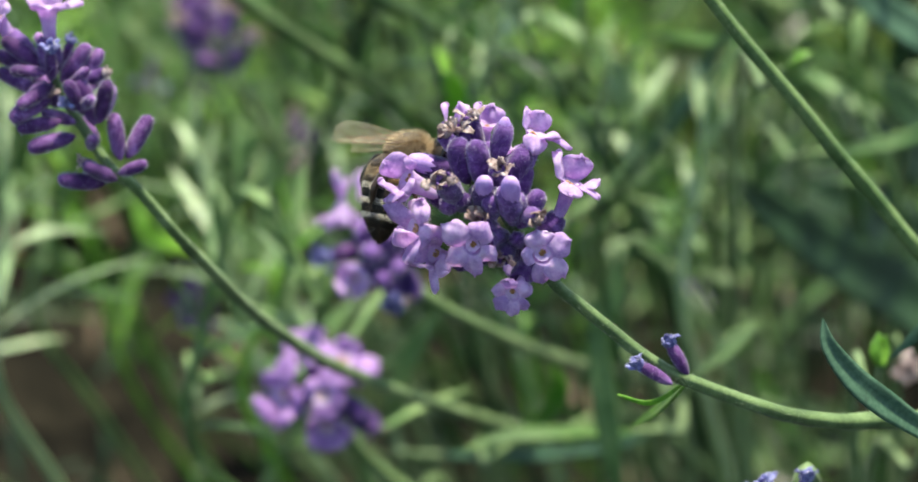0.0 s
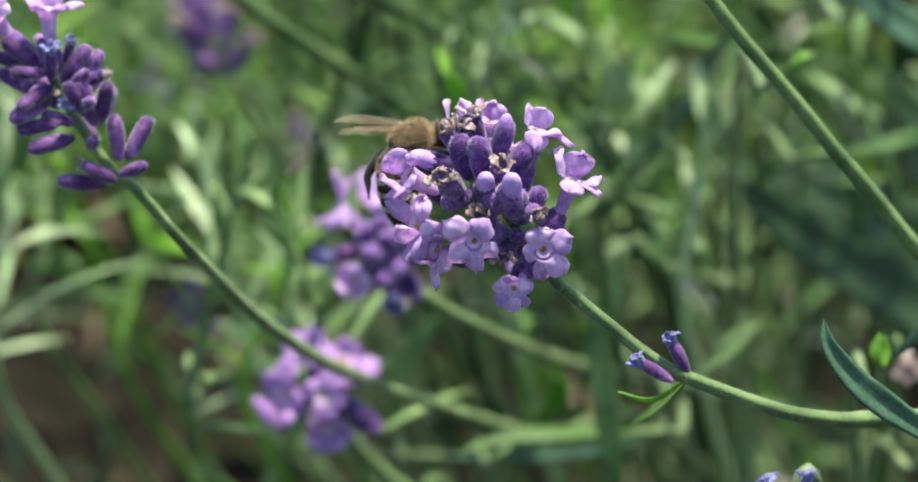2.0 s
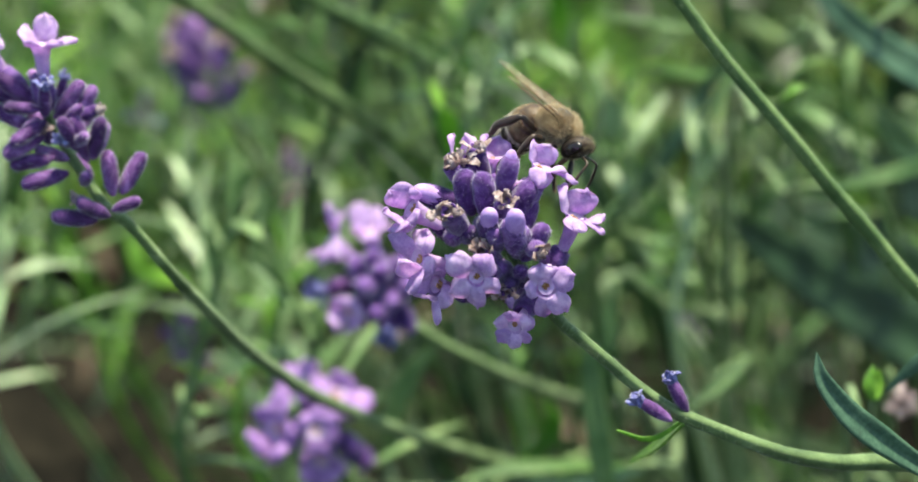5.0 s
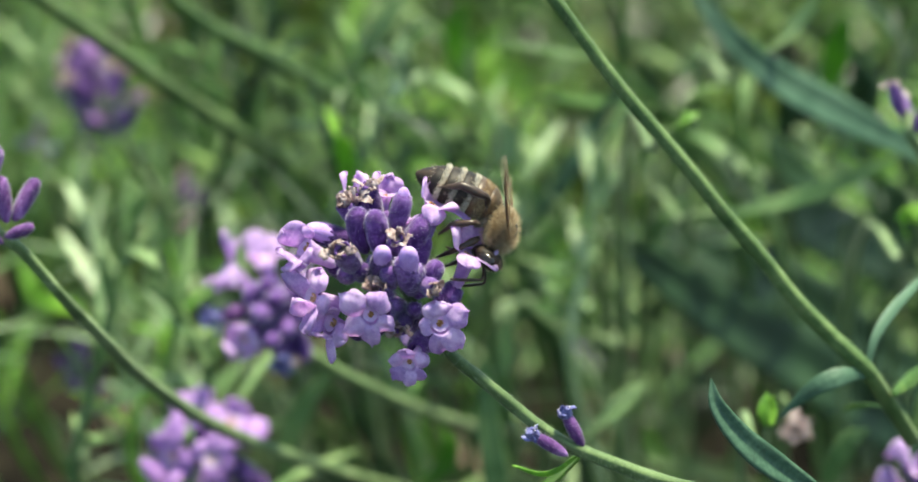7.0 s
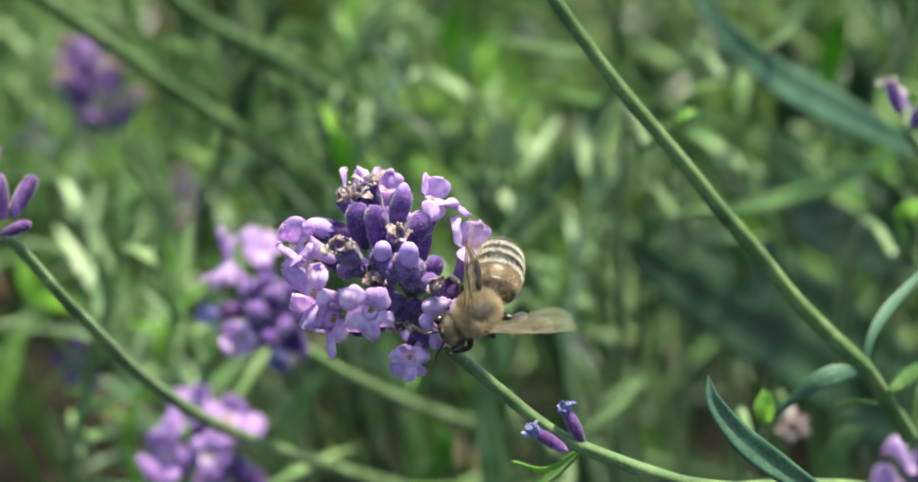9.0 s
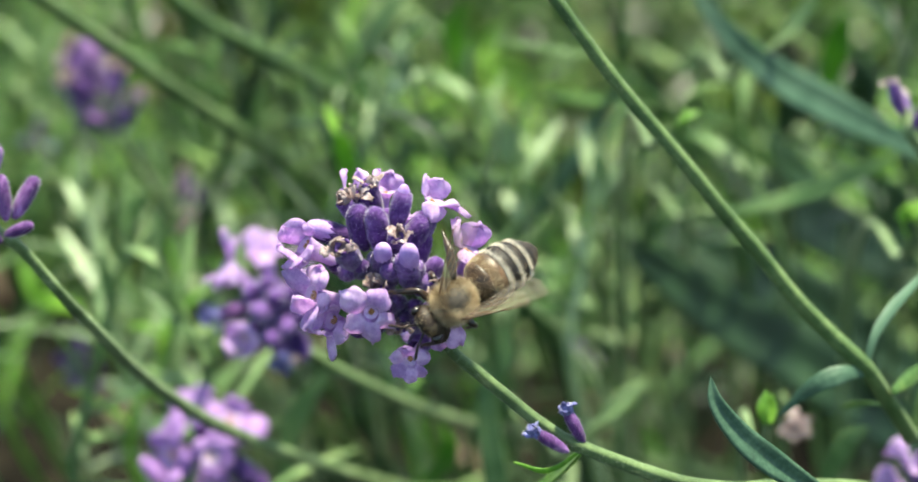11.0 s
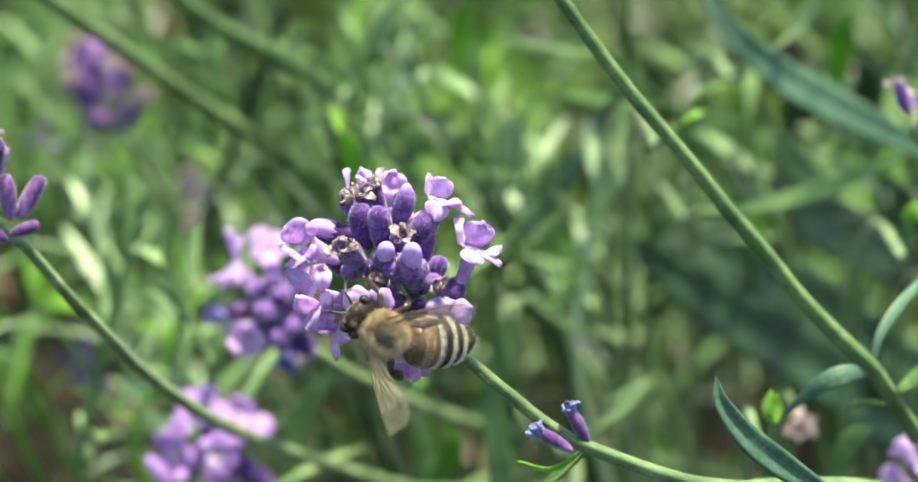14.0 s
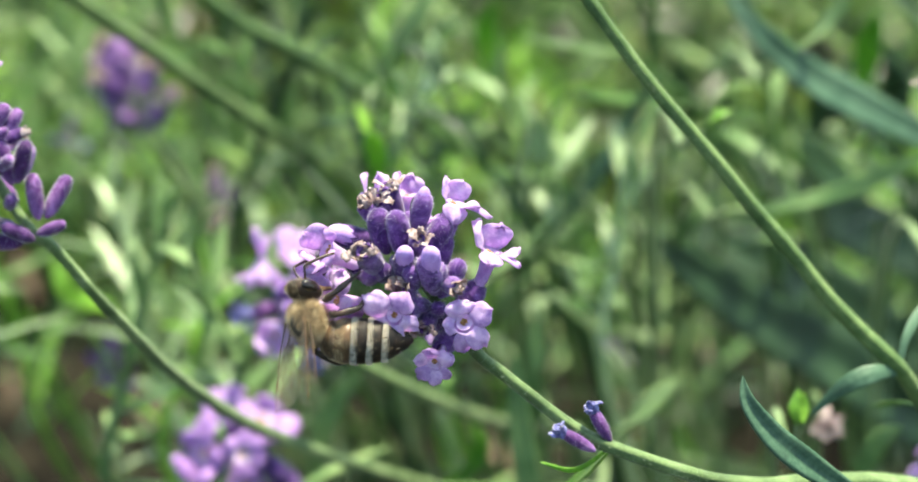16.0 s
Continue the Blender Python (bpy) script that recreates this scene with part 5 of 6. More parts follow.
def clear_of_flower(p, reach):
    """Whether a shoot rooted at p (metres) stays well behind the main flower, and out of the line of sight to it."""
    q = BUSH.inverted() @ Vector((p.x, p.y, reach))
    return q.z < -0.20


def undergrowth():
    rng = random.Random(77)
    kinds = [shoot_thing(1, LEAF, 85, 24, 27, 3.2), shoot_thing(2, LEAFGREY, 95, 26, 30, 3.2), shoot_thing(3, LEAFBRIGHT, 80, 22, 26, 3.4),
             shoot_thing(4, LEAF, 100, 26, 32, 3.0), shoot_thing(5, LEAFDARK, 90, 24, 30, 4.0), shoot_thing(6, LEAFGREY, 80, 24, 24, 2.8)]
    heights = [0.12, 0.13, 0.11, 0.14, 0.12, 0.11]
    first = [True] * 6
    placed = 0
    for _ in range(6000):
        if placed >= 205:
            break
        y = rng.uniform(0.04, 0.95)
        x = rng.uniform(-0.13 - 0.16 * y, 0.13 + 0.16 * y)
        # near and left shoots get the dark leaf: low shade put into colour
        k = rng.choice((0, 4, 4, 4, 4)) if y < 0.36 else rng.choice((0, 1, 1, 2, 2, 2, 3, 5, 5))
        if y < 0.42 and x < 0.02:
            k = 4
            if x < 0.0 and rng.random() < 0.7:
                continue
        size = rng.uniform(0.8, 1.3) if y > 0.36 else rng.uniform(0.6, 0.95)
        top = Vector((x, y, heights[k] * size * 0.75 + 0.02))
        if not clear_of_flower(top, top.z):
            continue
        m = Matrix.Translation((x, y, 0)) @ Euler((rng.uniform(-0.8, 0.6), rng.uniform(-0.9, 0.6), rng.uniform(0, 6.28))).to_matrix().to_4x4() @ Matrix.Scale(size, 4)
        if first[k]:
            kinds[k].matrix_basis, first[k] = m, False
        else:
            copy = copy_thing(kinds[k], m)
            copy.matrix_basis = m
        placed += 1


undergrowth()


def grass_field():
    """Grass and leaf litter between and behind the shoots."""
    rng = random.Random(91)
    verts, faces = [], []
    for k in range(15000):
        if k < 5200:
            y = 0.42 + 2.0 * rng.random() ** 1.3
            x = rng.uniform(-0.16 - 0.35 * y, 0.16 + 0.35 * y)
        else:   # the meadow all round
            a, far = rng.uniform(0, 6.283), 0.5 + 3.2 * rng.random() ** 0.8
            x, y = far * math.cos(a), 0.6 + far * math.sin(a)
            if -0.1 < y < 2.3 and abs(x) < 0.16 + 0.33 * y:
                continue
        h = rng.uniform(0.03, 0.11) * (0.6 if y < 0.55 else 1)
        w = rng.uniform(0.0012, 0.0034)
        a, lean = rng.uniform(0, 6.28), rng.uniform(0.3, 1.1)
        d, side = Vector((math.cos(a), math.sin(a), 0)), Vector((-math.sin(a), math.cos(a), 0))
        i = len(verts)
        for q in range(5):
            s = q / 4
            p = Vector((x, y, -0.006)) + d * h * lean * s * s + Vector((0, 0, h * (s - 0.3 * lean * s * s)))
            g = w * (1 - s ** 2.2) + 0.0001
            verts += [p - side * g, p + Vector((0, 0, -g * 0.4)), p + side * g]
        for q in range(4):
            b = i + 3 * q
            faces += [(b, b + 1, b + 4, b + 3), (b + 1, b + 2, b + 5, b + 4)]
    tagged(link("grass", mesh("grass", verts, faces, GRASS, scale=1.0)), "fresh green grass blades between the lavender", "grass", kind="stuff")


grass_field()


def ground_cover():
    """Low dark leaves that hide the soil between the shoots."""
    rng = random.Random(33)
    verts, faces = [], []
    for _ in range(11000):
        y = 0.16 + 1.5 * rng.random() ** 1.2
        x = rng.uniform(-0.2 - 0.3 * y, 0.2 + 0.3 * y)
        if y < 0.52 and rng.random() < (1.0 if x < 0.03 else 0.85):
            continue
        l, w, a = rng.uniform(0.012, 0.034), rng.uniform(0.002, 0.005), rng.uniform(0, 6.28)
        d, side = Vector((math.cos(a), math.sin(a), 0)), Vector((-math.sin(a), math.cos(a), rng.uniform(-0.5, 0.5)))
        z, rise, i = rng.uniform(0.0, 0.035), rng.uniform(0.0, 0.9), len(verts)
        for k in range(5):
            s = k / 4
            p = Vector((x, y, z)) + d * l * (s - 0.4) + Vector((0, 0, l * (rise * s - 0.5 * s * s)))
            q = w * math.sin(0.25 + 2.8 * s) / 2
            verts += [p - side * q + Vector((0, 0, 0.3 * q)), p, p + side * q + Vector((0, 0, 0.3 * q))]
        for k in range(4):
            b = i + 3 * k
            faces += [(b, b + 1, b + 4, b + 3), (b + 1, b + 2, b + 5, b + 4)]
    tagged(link("ground_cover", mesh("ground_cover", verts, faces, COVER, scale=1.0)), "low dark green leaves that cover the soil", "ground cover", kind="stuff")


ground_cover()


def litter():
    """Dead leaves and straw on the soil."""
    rng = random.Random(17)
    verts, faces = [], []
    for _ in range(160):
        y = rng.uniform(0.05, 1.1)
        x = rng.uniform(-0.15 - 0.25 * y, 0.15 + 0.25 * y)
        a, l, w = rng.uniform(0, 6.28), rng.uniform(0.01, 0.05), rng.uniform(0.001, 0.004)
        d, side = Vector((math.cos(a), math.sin(a), 0)), Vector((-math.sin(a), math.cos(a), 0))
        i, z = len(verts), rng.uniform(0.006, 0.02)
        for k in range(4):
            s = k / 3
            p = Vector((x, y, z)) + d * l * (s - 0.5) + Vector((0, 0, 0.006 * math.sin(3.1 * s)))
            q = w * (0.3 + math.sin(3.1 * s))
            verts += [p - side * q, p + side * q + Vector((0, 0, 0.0015))]
        for k in range(3):
            faces.append((i + 2 * k, i + 2 * k + 1, i + 2 * k + 3, i + 2 * k + 2))
    tagged(link("leaf_litter", mesh("leaf_litter", verts, faces, STRAW, scale=1.0)), "dry brown leaf litter on the soil", "leaf litter", kind="stuff")


litter()


# ---- the honey bee ----
SHELL = material("dark_brown_shell", [(0.3, (0.004, 0.003, 0.002)), (0.55, (0.011, 0.007, 0.005)), (0.8, (0.032, 0.018, 0.010))], 800, 9000, 0.58, 0.25, 0.0, spec=0.3)
SKIN = material("dark_skin_under_fur", [(0.3, (0.022, 0.018, 0.013)), (0.7, (0.060, 0.047, 0.032))], 900, 7000, 0.7, 0.4)
AMBER = material("amber_shell", [(0.3, (0.030, 0.016, 0.007)), (0.7, (0.125, 0.066, 0.026))], 800, 9000, 0.45, 0.2, 0.1)
FUR = material("tan_fur", [(0.25, (0.25, 0.175, 0.095)), (0.5, (0.50, 0.375, 0.22)), (0.75, (0.80, 0.69, 0.48))], 700, 5000, 0.8, 0.0, 0.2, 0.35, None, 0.3, 0.6, 0.35)
PALEFUR = material("pale_fur", [(0.25, (0.58, 0.51, 0.40)), (0.75, (0.84, 0.79, 0.68))], 700, 5000, 0.8, 0.0, 0.2, 0.2, None, 0.3, 0.6, 0.3)
EYE = material("black_eye", [(0.3, (0.006, 0.005, 0.005)), (0.7, (0.02, 0.015, 0.013))], 900, 9000, 0.22, 0.1)
LEG = material("brown_leg", [(0.3, (0.008, 0.005, 0.004)), (0.7, (0.042, 0.021, 0.011))], 900, 9000, 0.35, 0.2, 0.2)
VEIN = material("brown_vein", [(0.3, (0.06, 0.03, 0.015)), (0.7, (0.16, 0.085, 0.035))], 900, 9000, 0.45, 0.0)


def wing_material():
    m = bpy.data.materials.new("clear_wing")
    m.use_nodes = True
    n, l = m.node_tree.nodes, m.node_tree.links
    p = n["Principled BSDF"]
    p.inputs["Base Color"].default_value = (0.60, 0.53, 0.42, 1)
    p.inputs["Roughness"].default_value = 0.09
    tex, b = n.new("ShaderNodeTexNoise"), n.new("ShaderNodeBump")
    tex.inputs["Scale"].default_value = 1400
    b.inputs["Strength"].default_value, b.inputs["Distance"].default_value = 0.5, 0.0002
    l.new(tex.outputs["Fac"], b.inputs["Height"]), l.new(b.outputs["Normal"], p.inputs["Normal"])
    t, mx = n.new("ShaderNodeBsdfTransparent"), n.new("ShaderNodeMixShader")
    t.inputs["Color"].default_value = (0.99, 0.975, 0.95, 1)
    ramp = n.new("ShaderNodeMapRange")
    ramp.inputs["To Min"].default_value, ramp.inputs["To Max"].default_value = 0.03, 0.115
    l.new(tex.outputs["Fac"], ramp.inputs["Value"]), l.new(ramp.outputs["Result"], mx.inputs[0])
    l.new(t.outputs[0], mx.inputs[1]), l.new(p.outputs[0], mx.inputs[2])
    l.new(mx.outputs[0], n["Material Output"].inputs["Surface"])
    return m


WING = wing_material()


def egg(size, rows=14, cols=22, squash=0.0, at=(0, 0, 0)):
    """A closed, slightly uneven egg: verts, faces."""
    rings = []
    for i in range(rows):
        a = math.pi * (0.04 + 0.92 * i / (rows - 1))
        rings.append([Vector((at[0] - size[0] * math.cos(a), at[1] + size[1] * math.sin(a) * math.cos(f), at[2] + size[2] * math.sin(a) * math.sin(f) * (1 + squash * math.cos(a)))) for f in (2 * math.pi * j / cols for j in range(cols))])
    return loft(rings)


def fur_on(size, at, count, length, rng, keep=lambda p: True, sweep=(-0.5, 0, 0)):
    """Places on an egg, for hairs."""
    spots = []
    while len(spots) < count:
        d = Vector((rng.gauss(0, 1), rng.gauss(0, 1), rng.gauss(0, 1))).normalized()
        p = Vector((d.x * size[0], d.y * size[1], d.z * size[2]))
        if keep(p):
            nrm = Vector((d.x / size[0], d.y / size[1], d.z / size[2])).normalized()
            spots.append((p + Vector(at), (nrm + Vector(sweep)).normalized()))
    return hairs(spots, length, 0.010, rng, 0.35)


RING = [(0.0, 0.6), (0.05, 1.25), (0.12, 1.92), (0.25, 2.32), (0.44, 2.42), (0.60, 2.28), (0.74, 1.96), (0.86, 1.40), (0.95, 0.76), (1.0, 0.15)]
BELLY = 8.8


def belly_radius(s):
    for (a, r), (b, q) in zip(RING, RING[1:]):
        if a <= s <= b:
            return r + (q - r) * (s - a) / (b - a)
    return 0.12


def make_bee():
    rng = random.Random(3)
    bee = thing("honey_bee", (0, 0, 0), "brown banded honey bee with tan fur feeding on lavender", "bee")
    v, f = egg((2.0, 1.78, 1.72))
    thorax = link("thorax", mesh("thorax", v, f, SKIN), bee, None, "furry tan thorax")
    v, f = fur_on((2.0, 1.78, 1.72), (0, 0, 0), 14000, 0.64, rng, lambda p: (p.z > -0.5 or rng.random() < 0.25) and (p.z < 0.7 or ((p.x + 0.15) / 1.45) ** 2 + (p.y / 1.15) ** 2 > rng.uniform(0.25, 1.6) or rng.random() < 0.04))
    link("fur", mesh("fur", v, f, FUR, False), thorax)
    # head
    v, f = egg((1.05, 1.75, 1.65), squash=-0.15)
    head = link("head", mesh("head", v, f, SHELL), bee, Matrix.Translation((2.75 * UNIT, 0, -0.5 * UNIT)) @ Euler((0, 0.5, 0)).to_matrix().to_4x4(), "dark furry head")
    v, f = fur_on((1.05, 1.75, 1.65), (0, 0, 0), 800, 0.30, rng, lambda p: abs(p.y) < 1.1, (0.3, 0, 0))
    link("fur", mesh("fur", v, f, FUR, False), head)
    for side in (-1, 1):
        v, f = egg((0.62, 0.5, 1.15), 10, 14)
        link("eye", mesh("eye", v, f, EYE), head, Matrix.Translation((0.25 * UNIT, side * 1.42 * UNIT, 0.15 * UNIT)) @ Euler((side * -0.25, 0, 0)).to_matrix().to_4x4())
        v, f = tube([(0.9, side * 0.35, 0.2), (1.5, side * 0.8, 0.7), (2.1, side * 1.1, 0.95), (2.7, side * 1.5, 0.3), (3.4, side * 1.9, -0.6), (3.8, side * 2.0, -1.3)], [0.13, 0.11, 0.12, 0.15, 0.15, 0.11], 6, 8)
        link("antenna", mesh("antenna", v, f, LEG), head, None, "thin black elbowed antenna")
    v, f = tube([(0.6, 0, -1.3), (0.9, 0, -2.2), (1.3, 0, -3.2), (1.5, 0, -3.9)], [0.32, 0.22, 0.16, 0.08], 5, 8)
    link("tongue", mesh("tongue", v, f, AMBER), head, None, "brown tongue")
    # abdomen: overlapping rings, a pale band of hair at the front of each
    cuts = [0.0, 0.17, 0.34, 0.51, 0.67, 0.82, 1.0]
    v, f = egg((0.9, 0.75, 0.7), 8, 12, 0, (0.1, 0, 0))
    abdomen = link("abdomen", mesh("abdomen", v, f, SHELL), bee, Matrix.Translation((-1.9 * UNIT, 0, -0.25 * UNIT)), "abdomen with dark brown and cream bands")
    for k in range(6):
        a, b = cuts[k], cuts[k + 1]
        rings = []
        for i in range(8):
            s = a - (0.03 if k else 0) + (b + 0.015 - a + (0.03 if k else 0)) * i / 7
            s = min(s, 1.0)
            r = belly_radius(max(0, s)) * (0.95 + 0.07 * i / 7) if i < 7 or k == 5 else belly_radius(s) * 0.93
            rings.append([Vector((-s * BELLY, r * math.cos(q), r * 0.86 * math.sin(q) - 0.55 * s * s)) for q in (2 * math.pi * j / 28 for j in range(28))])
        v, f = loft(rings)
        link("segment", mesh("segment", v, f, AMBER if k < 2 else SHELL), abdomen)
        spots = []
        for _ in range(900 if k < 1 else 60 if k > 4 else 2600):
            s = a + (b - a) * (rng.random() ** (1.0 if k < 2 else 1.6)) * (0.9 if k < 1 else 0.55 if k < 2 else 0.34)
            q = rng.uniform(0, 6.283)
            r = belly_radius(s) * 0.98
            spots.append((Vector((-s * BELLY, r * math.cos(q), r * 0.86 * math.sin(q) - 0.55 * s * s)), Vector((-1.7, math.cos(q), math.sin(q))).normalized()))
        v, f = hairs(spots, 0.5 if k < 1 else 0.34, 0.009, rng, 0.3)
        link("hair_band", mesh("hair_band", v, f, FUR if k < 2 else PALEFUR, False), abdomen)
        spots = []
        for _ in range(260 if k < 1 else 130 if k < 4 else 40):
            s, q = rng.uniform(a, b), rng.uniform(0, 6.283)
            r = belly_radius(s)
            spots.append((Vector((-s * BELLY, r * math.cos(q), r * 0.86 * math.sin(q) - 0.55 * s * s)), Vector((-1.2, math.cos(q), math.sin(q))).normalized()))
        v, f = hairs(spots, 0.4, 0.009, rng, 0.3)
        link("fine_hair", mesh("fine_hair", v, f, FUR, False), abdomen)
    # legs
    legs = []
    for x, reach in ((1.3, ((0, 1.2, -1.5), (1.0, 2.3, -2.3), (2.0, 2.0, -3.8), (2.7, 1.7, -4.9))), (0.0, ((0, 1.3, -1.6), (-0.3, 3.0, -1.7), (-0.5, 3.4, -3.6), (0.2, 3.3, -5.2))), (-1.3, ((0, 1.1, -1.5), (-1.4, 2.6, -0.9), (-2.9, 2.9, -2.9), (-3.2, 2.7, -5.2)))):
        for side in (-1, 1):
            pts = [Vector((p[0], p[1] * side, p[2])) for p in reach]
            hip = pts[0]
            leg_pts = [p - hip for p in pts]
            hind = x < -1
            fine = [leg_pts[0], leg_pts[0].lerp(leg_pts[1], 0.5), leg_pts[1], leg_pts[1].lerp(leg_pts[2], 0.5), leg_pts[2], leg_pts[2].lerp(leg_pts[3], 0.35), leg_pts[2].lerp(leg_pts[3], 0.7), leg_pts[3]]
            radii = [0.26, 0.40, 0.26, 0.48 if hind else 0.34, 0.40 if hind else 0.24, 0.34 if hind else 0.20, 0.15, 0.07]
            v, f = tube(fine, radii, 5, 9)
            line = curve_points(fine, 40)
            fr = frames_along(line)
            spots = []
            for _ in range(170):
                i, q = rng.randrange(len(line)), rng.uniform(0, 6.283)
                d = fr[i][1] * math.cos(q) + fr[i][2] * math.sin(q)
                spots.append((line[i] + d * 0.12, (d + fr[i][0]).normalized()))
            hv, hf = hairs(spots, 0.42, 0.016, rng)
            me = mesh("leg", v + hv, f + [tuple(i + len(v) for i in q) for q in hf], LEG)
            me.materials.append(AMBER)
            for p in me.polygons[len(f):]:
                p.material_index = 1
            legs.append((link("leg", me, bee, None, "thin dark jointed leg"), Vector((x, 0, 0)) + hip, side, leg_pts[3].normalized()))
    # wings
    wings = []
    for name, length, wide, back in (("forewing", 8.4, 2.6, 0.0), ("hindwing", 5.9, 1.8, 1.0)):
        for side in (-1, 1):
            rows, cols, rings = 18, 7, []
            for i in range(rows):
                s = i / (rows - 1)
                lead = 0.25 * math.sin(s * 2.6) * wide * 0.5
                w = wide * (0.16 + 0.84 * math.sin(min(1, s * 1.15) ** 1.2 * math.pi * 0.55)) * (1 - max(0, (s - 0.72) / 0.28) ** 2.4) ** 0.5 + 0.02
                rings.append([Vector((-s * length, side * (lead - w * j / cols) + side * 0.4, 0.07 * math.sin(j * 2.2 + 3 * s) * (s > 0.05) + 0.35 * s * s - back * 0.12)) for j in range(cols + 1)])
            v, f = loft(rings, False)
            wing = link(name, mesh(name, v, f, WING, thick=0.02), bee, None, "clear amber-veined wing")
            vv, vf = [], []
            for c0, c1, i0, i1, r in ((0, 0, 0, 16, 0.055), (1, 2, 0, 14, 0.03), (2, 3, 0, 11, 0.026), (4, 5, 3, 13, 0.03), (5, 7, 2, 9, 0.03), (1, 4, 9, 11, 0.026), (3, 6, 6, 8, 0.026), (0, 2, 12, 14, 0.026)):
                pts = [rings[round(i0 + (i1 - i0) * k / 4)][round(c0 + (c1 - c0) * k / 4)] + Vector((0, 0, 0.02)) for k in range(5)]
                tv, tf = tube(pts, [r, r * 0.9, r * 0.6], 4, 6)
                vf += [tuple(i + len(vv) for i in q) for q in tf]
                vv += tv
            tagged(link("venation", mesh("venation", vv, vf, VEIN), wing, None, "brown wing veins"), kind="stuff")
            wings.append((wing, side, back))
    return bee, head, abdomen, legs, wings


bee, bee_head, abdomen, legs, wings = make_bee()

BESIDE_SWAY = [(0, 0.05, 0.25), (0.5, 0.0, 0.2), (1, 0.35, 0.1), (1.5, -0.2, -0.1), (2, 0, 0.2), (2.5, 0.15, 0.45), (3, 0.5, 0.2), (3.5, 0.15, 0.2), (4, 0.05, -0.05), (6.5, 0, 0), (16, 0, 0)]
